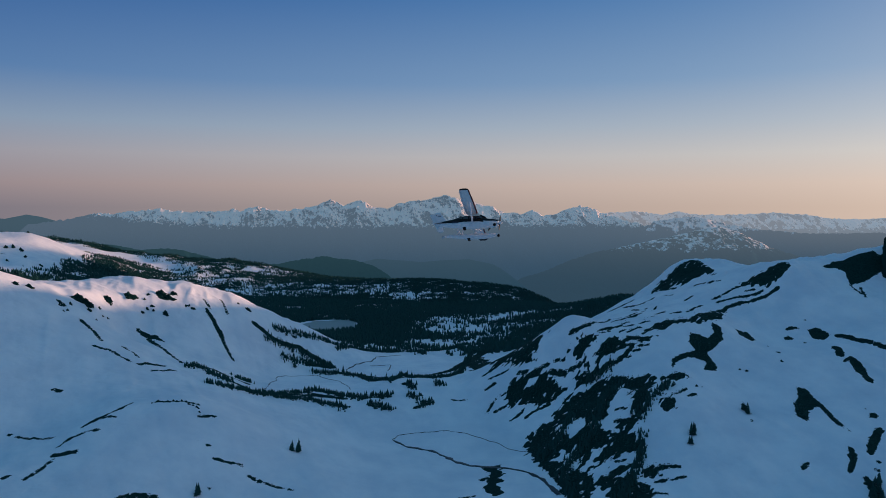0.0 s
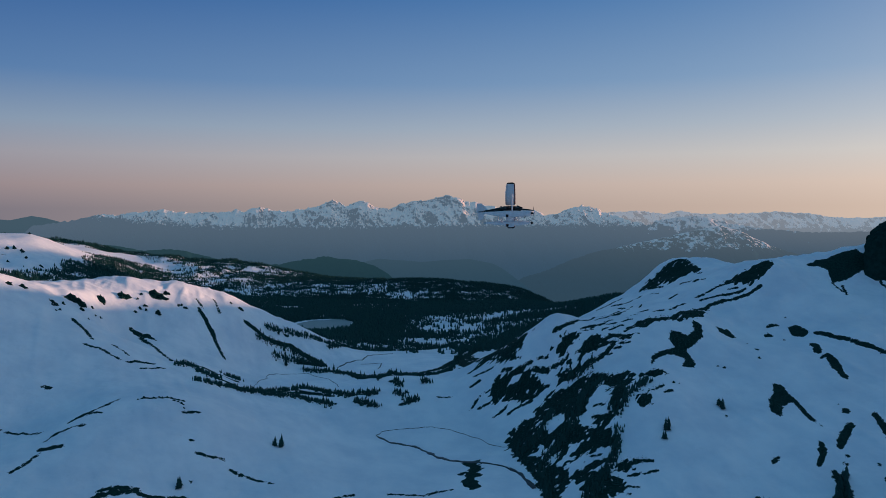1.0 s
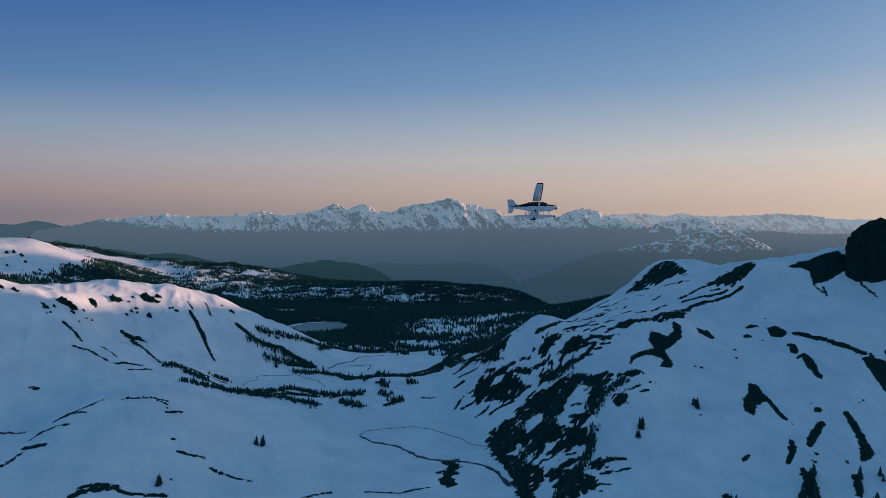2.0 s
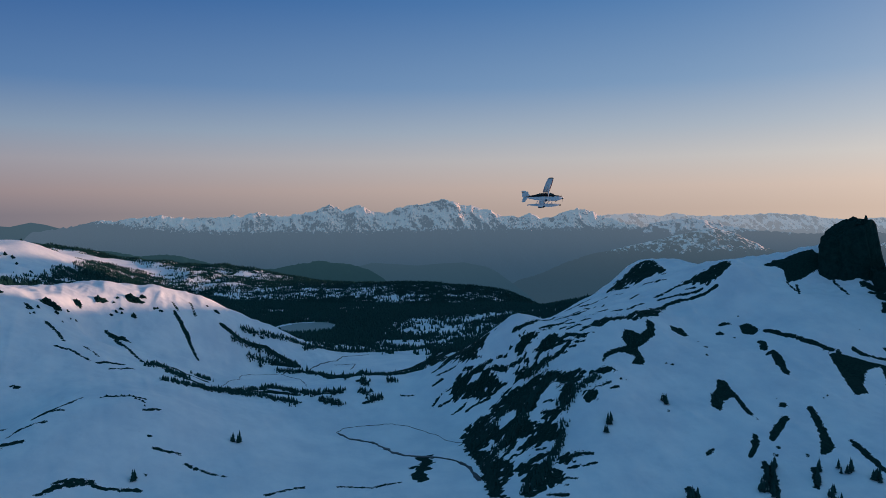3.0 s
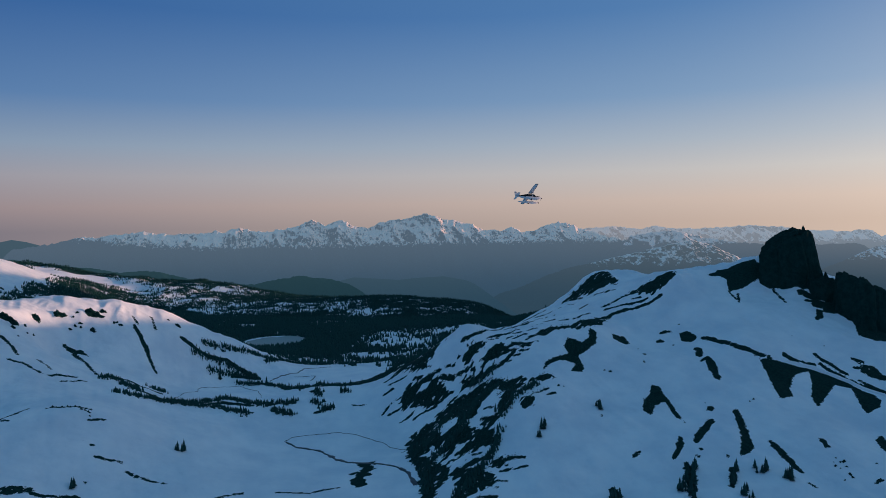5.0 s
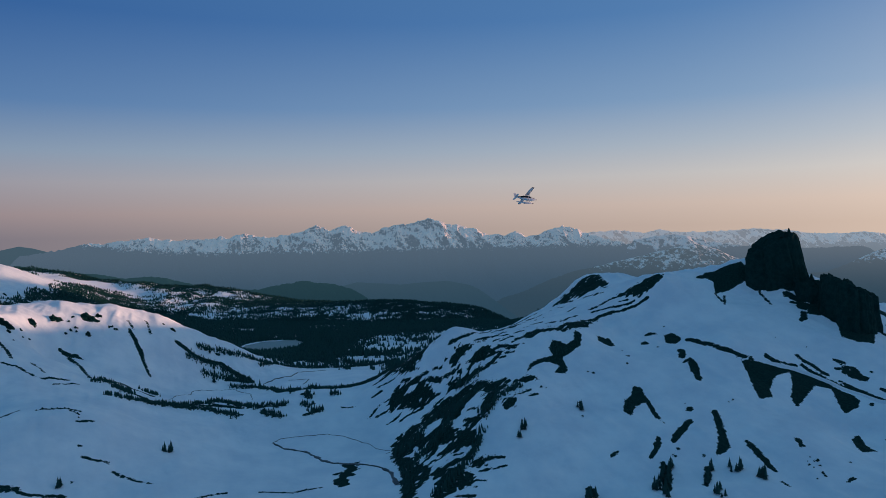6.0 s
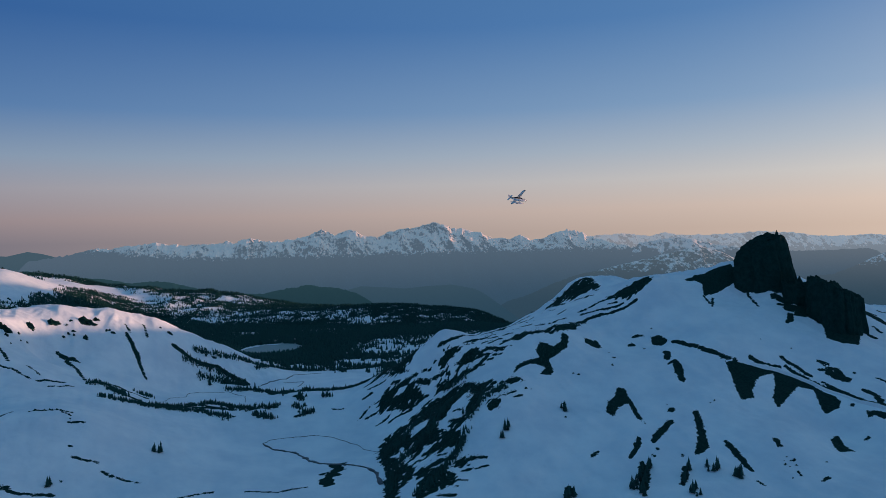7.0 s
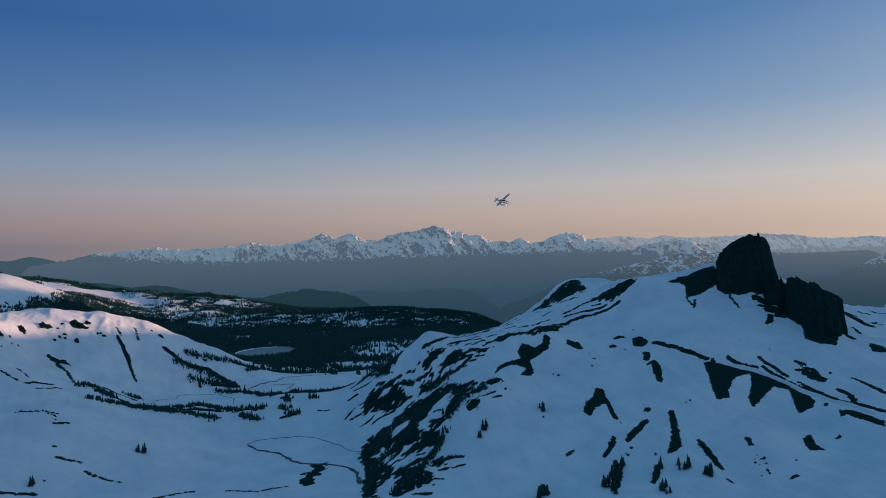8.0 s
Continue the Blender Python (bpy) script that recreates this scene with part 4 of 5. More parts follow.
def outcrop(x, y, size, seed):
    """A broken ledge of dark rock, bedded in the snow."""
    nt, nv = 16, 7
    verts, faces = [], []
    z0 = float(height(np.array([x]), np.array([y]))[0])
    rng = random.Random(seed)
    for j in range(nv):
        f = j / (nv - 1)
        for k in range(nt):
            a = 2 * math.pi * k / nt
            r = size * (1 - f ** 1.6 * 0.95) * (0.5 + 0.95 * rng.random()) * (1.0 + 0.35 * math.cos(2 * a + seed))
            verts.append((x + 1.25 * r * math.cos(a), y + 0.8 * r * math.sin(a), z0 - size * 0.7 + size * 1.75 * f + 0.2 * size * rng.uniform(-1, 1)))
    for j in range(nv - 1):
        faces += [(j * nt + k, j * nt + (k + 1) % nt, (j + 1) * nt + (k + 1) % nt, (j + 1) * nt + k) for k in range(nt)]
    faces.append(tuple((nv - 1) * nt + k for k in range(nt)))
    tagged(new("rock_outcrop", mesh_of("rock_outcrop", verts, faces, ROCK, False)), "small dark rock outcrop, or stone-shaped stand-in for a shrub, breaking through the snow" if size > 1.2 else "dark stone, or stone-shaped stand-in for a low shrub, lying on the snow slope",
           "rock outcrop", "rock outcrops on the snow")


outcrop(-371, 758, 4.9, 0)
outcrop(-362, 757, 5.5, 1)
outcrop(-364, 812, 4.6, 2)
outcrop(-351, 838, 4.6, 3)
outcrop(-345, 841, 3.3, 4)
outcrop(-322, 864, 6.1, 5)
outcrop(-314, 866, 4.7, 6)
outcrop(-313, 879, 2.7, 7)
outcrop(-310, 844, 2.6, 8)
outcrop(-372, 723, 2.4, 9)
outcrop(-367, 720, 2.4, 10)
outcrop(-400, 718, 3.0, 11)
outcrop(-408, 708, 2.4, 12)
outcrop(-235, 935, 2.8, 13)
outcrop(-329, 837, 2.0, 14)
outcrop(-322, 838, 1.6, 15)
outcrop(-356, 774, 1.9, 16)
outcrop(427, 465, 0.6, 40)
outcrop(428, 461, 0.8, 41)
outcrop(422, 457, 1.1, 42)
outcrop(431, 461, 1.4, 43)
outcrop(424, 454, 0.6, 44)
outcrop(430, 456, 0.8, 45)
outcrop(427, 444, 1.1, 46)
outcrop(427, 447, 1.4, 47)
outcrop(423, 461, 0.6, 48)
outcrop(420, 442, 0.8, 49)
outcrop(292, 633, 1.1, 50)
outcrop(297, 630, 1.4, 51)
outcrop(364, 560, 0.6, 52)
outcrop(402, 554, 0.8, 53)
outcrop(407, 557, 1.1, 54)
outcrop(239, 601, 1.4, 55)
outcrop(244, 601, 0.6, 56)
outcrop(456, 460, 0.8, 57)
outcrop(400, 720, 1.1, 58)
outcrop(334, 639, 1.4, 59)
outcrop(500, 664, 0.6, 60)
outcrop(525, 648, 0.8, 61)
# row of low shrubs on the left hump, stood in for by small stones
for i in range(12):
    outcrop(-211 + 3.3 * i, 542 + 9 * math.sin(i * 0.28) + 1.4 * math.sin(i * 2.1), 0.9 + 0.5 * math.sin(i * 1.7) ** 2, 110 + i)
outcrop(-369, 716, 1.6, 70)
outcrop(-360, 706, 1.3, 71)
outcrop(-366, 732, 2.2, 72)
outcrop(-358, 710, 1.4, 73)
outcrop(-368, 754, 2.6, 74)
outcrop(-355, 747, 2.4, 75)
outcrop(-348, 764, 1.2, 76)
outcrop(-351, 782, 1.5, 77)
outcrop(-339, 730, 1.2, 78)
outcrop(-335, 846, 1.6, 79)
outcrop(-334, 855, 1.8, 80)
outcrop(-325, 842, 1.9, 81)
outcrop(-332, 830, 1.8, 82)
outcrop(-309, 842, 2.6, 83)
outcrop(-310, 880, 2.2, 84)
outcrop(-290, 870, 1.6, 85)
outcrop(-284, 868, 1.8, 86)
outcrop(-247, 933, 1.4, 87)
outcrop(-233, 935, 1.8, 88)
outcrop(-908, 1602, 5.0, 89)
outcrop(-925, 1602, 5.0, 90)
outcrop(-882, 1574, 4.0, 91)
outcrop(-933, 1589, 4.0, 92)
outcrop(-831, 1537, 4.0, 93)
outcrop(-769, 1442, 4.0, 94)
outcrop(-972, 1750, 4.0, 95)
outcrop(-882, 1504, 4.0, 96)



# ---- lake ice and streams ----
ICE = plain("wet_lake_ice", (0.30, 0.36, 0.34), 0.55, 0.0, 0.3)
WATER = plain("dark_meltwater", (0.012, 0.020, 0.022), 0.35, 0.0, 0.35)


def lake():
    a = np.linspace(0, 2 * np.pi, 90, endpoint=False)
    r = 0.86 + 0.22 * fbm(np.cos(a) * 2.4, np.sin(a) * 2.4, 1.0, 4)
    ring = [(-192 + 68 * q * math.cos(t), 1368 + 76 * q * math.sin(t), -14.0) for q, t in zip(r, a)]
    low = [(x, y, -15.5) for x, y, z in ring]
    n = len(ring)
    faces = [tuple(range(n))] + [(i, i + n, (i + 1) % n + n, (i + 1) % n) for i in range(n)]
    tagged(new("water", mesh_of("lake", ring + low, faces, ICE, False)), "pale grey-green half-frozen lake among dark conifers", "lake", kind="structure")


lake()


def stream(line):
    """A meltwater channel: a narrow wavering ribbon with sunken edges, laid along the snow."""
    pts = np.array(line, float)
    s = np.concatenate([[0], np.cumsum(np.hypot(*np.diff(pts[:, :2], axis=0).T))])
    q = np.arange(0, s[-1], 1.5)
    x, y, w = (np.interp(q, s, pts[:, k]) for k in range(3))
    for k in range(3):
        x[1:-1], y[1:-1] = (x[:-2] + x[1:-1] + x[2:]) / 3, (y[:-2] + y[1:-1] + y[2:]) / 3
    tx, ty = np.gradient(x), np.gradient(y)
    n = np.hypot(tx, ty) + 1e-9
    nx, ny = -ty / n, tx / n
    wob = 1.1 * fbm(q, q * 0 + s[-1], 9, 3)
    x, y = x + nx * wob, y + ny * wob
    w = w * (1 + 0.45 * fbm(q, q * 0 + 3 * s[-1], 5, 3))
    rows = []
    for off, up in ((-1.25, -0.1), (-1, 0.22), (0, 0.26), (1, 0.22), (1.25, -0.1)):
        rx, ry = x + nx * w * off, y + ny * w * off
        rows.append((rx, ry, height(rx, ry) + up))
    gx, gy, gz = (np.stack([r[k] for r in rows]) for k in range(3))
    tagged(new("water", grid_mesh("stream", gx, gy, gz, WATER)), "thin dark meltwater stream winding through the snow", "stream", kind="structure")


def cornice(line):
    """A wind-built lip of snow along a roll of the slope."""
    pts = np.array(line, float)
    s = np.concatenate([[0], np.cumsum(np.hypot(*np.diff(pts, axis=0).T))])
    q = np.arange(0, s[-1], 2.0)
    x, y = np.interp(q, s, pts[:, 0]), np.interp(q, s, pts[:, 1])
    for k in range(6):
        x[1:-1], y[1:-1] = (x[:-2] + x[1:-1] + x[2:]) / 3, (y[:-2] + y[1:-1] + y[2:]) / 3
    tx, ty = np.gradient(x), np.gradient(y)
    n = np.hypot(tx, ty) + 1e-9
    nx, ny = -ty / n, tx / n
    grow = np.minimum(rise(q, 0, 30), 1 - rise(q, s[-1] - 20, s[-1])) * (1 + 0.3 * fbm(q, q * 0, 14, 3))
    rows = []
    for off, up in ((-3.4, -0.4), (-2.6, 0.5), (-1.9, 1.5), (-0.8, 2.3), (0.8, 2.0), (3.0, 0.9), (6.0, -0.4)):
        rx, ry = x + nx * off, y + ny * off
        rows.append((rx, ry, height(rx, ry) + up * grow - 0.2))
    gx, gy, gz = (np.stack([r[k] for r in rows]) for k in range(3))
    tagged(new("snow_cornice", grid_mesh("snow_cornice", gx, gy, gz, SNOW_LIP)), "wind-built snow lip catching the last sun", "snow cornice", kind="structure")


SNOW_LIP = plain("wind_packed_snow", (0.84, 0.86, 0.89), 0.85, 0.0, 0.15)
cornice([(462, 622), (475, 617), (495, 612), (507, 601), (516, 586), (527, 566), (535, 541), (545, 523), (556, 508)])

STREAMS = [
    [(-29, 637, 1.08), (-16, 627, 1.39), (5, 619, 1.59), (20, 604, 1.76), (29, 587, 1.82), (47, 576, 1.69), (70, 570, 1.19), (88, 563, 0.98)],
    [(-29, 637, 0.40), (-24, 651, 0.30), (-6, 657, 0.28), (21, 662, 0.3), (43, 654, 0.26), (68, 638, 0.28), (77, 625, 0.30), (91, 613, 0.30)],
    [(-101, 914, 0.76), (-92, 939, 0.78), (-74, 959, 0.95), (-65, 994, 0.82), (-34, 1040, 0.86)],
    [(-73, 939, 0.62), (-45, 952, 0.71), (-48, 915, 0.68)],
    [(-163, 715, 0.28), (-179, 850, 0.32), (-137, 885, 0.36), (-103, 844, 0.32), (-80, 763, 0.28)],
    [(88, 563, 1.47), (95, 551, 1.45), (102, 515, 1.83)],
]
for course in STREAMS:
    stream(course)


# ---- conifers ----
TREE_ROWS = [
    [(110, 497), (110, 548), (125, 568), (141, 580), (154, 602), (168, 642), (186, 644)],
    [(135, 485), (153, 507), (168, 531), (179, 558)],
    [(179, 574), (197, 590), (220, 612)],
    [(96, 583), (117, 597), (138, 636)],
    [(159, 679), (187, 681)],
    [(-163, 700), (-136, 732), (-111, 755), (-87, 733), (-67, 728), (-49, 736), (-34, 737)],
    [(-152, 703), (-119, 713), (-98, 703), (-78, 693)],
    [(-206, 661), (-187, 669), (-170, 686), (-161, 702)],
    [(-240, 706), (-225, 721), (-200, 695), (-191, 695)],
    [(-203, 743), (-183, 740)],
    [(-107, 897), (-82, 884), (-37, 785), (-29, 879), (8, 807), (34, 825), (59, 967), (81, 1110)],
]
TREE_ROWS += [
    [(-26, 1077), (0, 1089), (36, 1112), (73, 1173)],
    [(-206, 912), (-176, 928), (-152, 927), (-120, 921)],
    [(-145, 896), (-122, 894), (-107, 897)],
    [(-203, 943), (-176, 959), (-141, 984), (-111, 1002)],
    [(-19, 775), (-11, 759)],
    [(14, 772), (22, 764)],
    [(-18, 737), (-3, 731)],
    [(-6, 714), (9, 723)],
    [(-57, 711), (-32, 702)],
    [(-184, 903), (-157, 915), (-119, 914)],
    [(-123, 976), (-83, 1037), (-35, 1073)],
]
LONE_TREES = [(-105, 551), (-166, 898), (-151, 463), (-100, 553), (306, 445), (313, 460), (318, 472), (321, 477), (309,
              452), (310, 465), (345, 459), (350, 467), (341, 451), (341, 434), (345, 439), (253, 459), (257, 460), (250, 456), (367,
              460), (370, 461), (381, 449), (384, 450), (209, 533), (212, 541), (215, 544), (272, 573), (305, 458), (301, 454)]
def mat_needles():
    m, n, l, p = material("conifer_needles")
    rnd = n.new("ShaderNodeObjectInfo").outputs["Random"]
    isle = n.new("ShaderNodeNewGeometry").outputs["Random Per Island"]
    v = sums(n, l, "MULTIPLY", sums(n, l, "ADD", rnd, isle), 0.5)
    l.new(blend(n, l, v, (0.011, 0.055, 0.049), (0.025, 0.086, 0.076)), p.inputs["Base Color"])
    p.inputs["Roughness"].default_value = 0.9
    p.inputs["Specular IOR Level"].default_value = 0.1
    return m


NEEDLES = mat_needles()
BARK = plain("conifer_bark", (0.06, 0.045, 0.035), 0.9, 0.0, 0.1)


def crown_shape(rng, tall, wide, tiers, arms, under=True):
    """Drooping boughs in tiers, each a thin two-faced wedge; ragged and narrowing to a spire."""
    verts, faces = [], []
    for k in range(tiers):
        f = k / (tiers - 1)
        z = tall * (0.08 + 0.86 * f)
        reach = wide * (1 - f) ** 0.8 * rng.uniform(0.75, 1.15) + wide * 0.06
        for a in range(arms):
            t = 2 * math.pi * (a + rng.uniform(-0.3, 0.3)) / arms + k * 0.7
            r = reach * rng.uniform(0.65, 1.15)
            c, s = math.cos(t), math.sin(t)
            w = 0.55 * r + 0.05 * wide
            b = len(verts)
            verts += [(0, 0, z + tall * 0.10), (c * r, s * r, z - tall * rng.uniform(0.03, 0.08)),
                      (c * r * 0.5 - s * w * 0.6, s * r * 0.5 + c * w * 0.6, z - tall * 0.02),
                      (c * r * 0.5 + s * w * 0.6, s * r * 0.5 - c * w * 0.6, z - tall * 0.02), (0, 0, z - tall * 0.03)]
            faces += [(b, b + 2, b + 1), (b, b + 1, b + 3)] + ([(b + 4, b + 1, b + 2), (b + 4, b + 3, b + 1)] if under else [])
    b = len(verts)
    verts += [(wide * 0.08, 0, tall * 0.86), (-wide * 0.04, wide * 0.07, tall * 0.86), (-wide * 0.04, -wide * 0.07, tall * 0.86), (0, 0, tall)]
    faces += [(b, b + 1, b + 3), (b + 1, b + 2, b + 3), (b + 2, b, b + 3)]
    return verts, faces


def trunk_shape(tall, r):
    verts, faces = [], []
    for z, q in ((-0.6, 1.2), (tall * 0.3, 0.8), (tall * 0.9, 0.15)):
        verts += [(r * q * math.cos(k * math.pi / 3), r * q * math.sin(k * math.pi / 3), z) for k in range(6)]
    for j in range(2):
        faces += [(j * 6 + k, j * 6 + (k + 1) % 6, j * 6 + 6 + (k + 1) % 6, j * 6 + 6 + k) for k in range(6)]
    return verts, faces


def conifer(rng, tall, wide):
    ob = new("conifer")
    crown = new("crown", mesh_of("crown", *crown_shape(rng, tall, wide, 10, 9), NEEDLES, False))
    trunk = new("trunk", mesh_of("trunk", *trunk_shape(tall, 0.16 + tall * 0.012), BARK, False))
    crown.parent = trunk.parent = ob
    return ob


def ground_z(x, y):
    return float(height(np.array([x]), np.array([y]))[0])


def plant_conifers():
    rng = random.Random(11)
    firs = [conifer(rng, h, w) for h, w in ((8.5, 2.4), (10.0, 2.6), (7.0, 2.1), (11.0, 2.7))]
    spots = [(x, y, 1.0) for x, y in LONE_TREES]
    spots += [(x + rng.gauss(0, 1.6), y + rng.gauss(0, 3.0), rng.uniform(0.5, 0.9)) for x, y in LONE_TREES for _ in range(2)]
    clumped = len(spots)
    for row in TREE_ROWS:
        for (ax, ay), (bx, by) in zip(row, row[1:]):
            n = max(1, int(math.hypot(bx - ax, by - ay) / 11.0))
            for k in range(n):
                f = (k + rng.random()) / n
                spots.append((ax + (bx - ax) * f + rng.gauss(0, 2.6), ay + (by - ay) * f + rng.gauss(0, 4.5), rng.uniform(0.45, 0.95)))
    used = set()
    zs = height(np.array([s[0] for s in spots]), np.array([s[1] for s in spots]))
    for i, ((x, y, k), z) in enumerate(zip(spots, zs)):
        src = firs[i % 4]
        m = pose(x, y, float(z), rng.uniform(-2, 2), rng.uniform(-2, 2), rng.uniform(0, 360)) @ Matrix.Scale(k, 4)
        if i % 4 not in used and k == 1.0:
            used.add(i % 4)
            ob = src
            ob.matrix_basis = m
        else:
            ob = copy_thing(src, m)
            ob.scale = (k, k, k)
        tall = i < clumped
        tagged(ob, "tall dark subalpine conifer in a clump on the open snow slope" if tall else "small dark conifer in a belt of trees along the snow",
               "conifer", "conifers on the open slope" if tall else "conifers in the tree belts")


plant_conifers()


def spire_shape(rng, wide):
    """A far conifer: two ragged skirts of boughs one over the other."""
    verts, faces = [], []
    for z, top, r in ((0.06, 0.66, wide), (0.40, 1.0, wide * 0.62)):
        b = len(verts)
        verts += [(r * q * math.cos(t), r * q * math.sin(t), z + rng.uniform(-0.05, 0.05)) for t, q in ((k * math.pi * 0.4, rng.uniform(0.75, 1.2)) for k in range(5))]
        verts.append((0, 0, top))
        faces += [(b + k, b + (k + 1) % 5, b + 5) for k in range(5)]
    return verts, faces


def forest(name, spots, sizes, label, seed, far=False):
    """Woods nobody could count: thousands of small conifers in one mesh."""
    rng = random.Random(seed)
    kinds = [spire_shape(rng, 0.24) if far else crown_shape(rng, 1.0, 0.34, 3, 5, False) for _ in range(5)]
    kinds = [(np.array(v), np.array([f if len(f) == 3 else f[:3] for f in fs])) for v, fs in kinds]
    vs, fs, base = [], [], 0
    z = height(spots[:, 0], spots[:, 1])
    for i in range(len(spots)):
        v, f = kinds[i % 5]
        a, h = rng.uniform(0, 6.28), sizes[i]
        c, s = math.cos(a) * h, math.sin(a) * h
        vs.append(np.stack([spots[i, 0] + v[:, 0] * c - v[:, 1] * s, spots[i, 1] + v[:, 0] * s + v[:, 1] * c, z[i] - 0.3 + v[:, 2] * h], 1))
        fs.append(f + base)
        base += len(v)
    co, tri = np.concatenate(vs).astype(np.float32), np.concatenate(fs).astype(np.int32)
    me = bpy.data.meshes.new(name)
    me.vertices.add(len(co))
    me.vertices.foreach_set("co", co.ravel())
    me.loops.add(tri.size)
    me.loops.foreach_set("vertex_index", tri.ravel())
    me.polygons.add(len(tri))
    me.polygons.foreach_set("loop_start", np.arange(0, tri.size, 3, dtype=np.int32))
    me.polygons.foreach_set("loop_total", np.full(len(tri), 3, dtype=np.int32))
    me.materials.append(NEEDLES)
    me.update(calc_edges=True)
    tagged(new(name, me), label, "forest", kind="stuff")


def scatter(rng, n, x0, x1, y0, y1, limit=0.0):
    x, y = rng.uniform(x0, x1, n), rng.uniform(y0, y1, n)
    w = wood_field(x, y, height(x, y)) + rng.uniform(-0.22, 0.22, n)
    keep = w > limit
    return np.stack([x[keep], y[keep]], 1)


def plant_forests():
    rng = np.random.RandomState(5)
    near = scatter(rng, 36000, -420, 520, 1040, 1700, -0.04)
    forest("forest", near, rng.uniform(5.0, 10.5, len(near)), "dark conifer forest on the valley floor round the lake", 1, True)
    far = scatter(rng, 62000, -1350, 600, 1650, 2650, -0.04)
    forest("forest", far, rng.uniform(4.0, 8.0, len(far)), "dark conifer forest with snowy clearings on the plateau", 2, True)
    left = scatter(rng, 20000, -1150, -420, 1100, 1800, -0.04)
    forest("forest", left, rng.uniform(5, 9, len(left)), "thin conifer woods below the sunlit hill", 3, True)
    # belts of trees between the single ones
    belt = []
    for row in TREE_ROWS:
        for (ax, ay), (bx, by) in zip(row, row[1:]):
            n = int(math.hypot(bx - ax, by - ay) * 4.0) + 1
            f = rng.uniform(0, 1, n)
            belt.append(np.stack([ax + (bx - ax) * f + rng.normal(0, 1.8, n), ay + (by - ay) * f + rng.normal(0, 3.6, n)], 1))
    belt = np.concatenate(belt)
    forest("forest", belt, rng.uniform(1.8, 5.4, len(belt)), "dense belt of young dark conifers along the snow benches", 6, True)
    # krummholz on the shaded right-hand slope
    x, y = rng.uniform(90, 320, 15000), rng.uniform(450, 760, 15000)
    inside = bare_field(x, y) + 2.0 * fbm(x, y, 12, 3) > 1.4
    low = np.stack([x[inside], y[inside]], 1)
    forest("shrub_thicket", low, rng.uniform(1.2, 4.2, len(low)), "low dark krummholz thicket on the bare slope", 4)


plant_forests()


# ---- floatplane ----
WHITE_PAINT = plain("white_aircraft_paint", (0.77, 0.77, 0.77), 0.32)
BLACK_PAINT = plain("black_aircraft_paint", (0.008, 0.009, 0.010), 0.35, 0.0, 0.18)
NAVY_PAINT = plain("navy_stripe_paint", (0.03, 0.035, 0.07), 0.35)
RED_PAINT = plain("dark_red_paint", (0.16, 0.02, 0.02), 0.4)
ALLOY = plain("float_alloy", (0.66, 0.66, 0.68), 0.38, 0.25)
DARK_GLASS = plain("tinted_cabin_glass", (0.02, 0.025, 0.03), 0.06, 0.0, 0.8)
RUBBER = plain("tyre_rubber", (0.015, 0.015, 0.016), 0.85, 0.0, 0.2)


def part(name, verts, faces, mat, parent, label="", smooth=False):
    ob = new(name, mesh_of(name, verts, faces, mat, smooth))
    ob.parent = parent
    return tagged(ob, label)


def loft(sections, closed_ends=True):
    """Skin over rings of equal length."""
    verts, faces, n = [], [], len(sections[0])
    for ring in sections:
        verts += ring
    for j in range(len(sections) - 1):
        faces += [(j * n + k, j * n + (k + 1) % n, (j + 1) * n + (k + 1) % n, (j + 1) * n + k) for k in range(n)]
    if closed_ends:
        faces += [tuple(range(n))[::-1], tuple((len(sections) - 1) * n + k for k in range(n))]
    return verts, faces


def oval(x, w, lo, hi, n=28, power=2.6):
    c, h = (lo + hi) / 2, (hi - lo) / 2
    ring = []
    for k in range(n):
        a = 2 * math.pi * k / n
        ca, sa = math.cos(a), math.sin(a)
        ring.append((x, w * math.copysign(abs(ca) ** (2 / power), ca), c + h * math.copysign(abs(sa) ** (2 / power), sa)))
    return ring


def aerofoil(y, lead, chord, z, thick, dihedral=0.03, n=12):
    """Ring of a wing section at the spanwise place y."""
    ring = []
    for k in range(n):
        f = k / n
        s = f * 2 if f < 0.5 else 2 - f * 2
        q = thick * (1.6 * math.sqrt(max(s, 0)) * (1 - s) + 0.02)
        ring.append((lead - chord * s, y, z + abs(y) * dihedral + (q if f < 0.5 else -q * 0.45)))
    return ring


def tube(a, b, r, flat=1.0, n=8):
    a, b = Vector(a), Vector(b)
    d = (b - a).normalized()
    u = d.cross(Vector((0, 1, 0.01))).normalized()
    v = d.cross(u)
    rings = []
    for p in (a, b):
        rings.append([tuple(p + u * (r * flat * math.cos(2 * math.pi * k / n)) + v * (r * math.sin(2 * math.pi * k / n))) for k in range(n)])
    return loft(rings)


def wheel_shape(c, r, w, n=16):
    rings = []
    for y, q in ((-w, 0.72), (-w * 0.7, 1.0), (w * 0.7, 1.0), (w, 0.72)):
        rings.append([(c[0] + r * q * math.cos(2 * math.pi * k / n), c[1] + y, c[2] + r * q * math.sin(2 * math.pi * k / n)) for k in range(n)])
    return loft(rings)


def slab(outline, y0, y1):
    """A plate with the outline (x, z), from y0 to y1."""
    n = len(outline)
    verts = [(x, y0, z) for x, z in outline] + [(x, y1, z) for x, z in outline]
    faces = [tuple(range(n)), tuple(range(2 * n - 1, n - 1, -1))] + [(k, k + n, (k + 1) % n + n, (k + 1) % n) for k in range(n)]
    return verts, faces


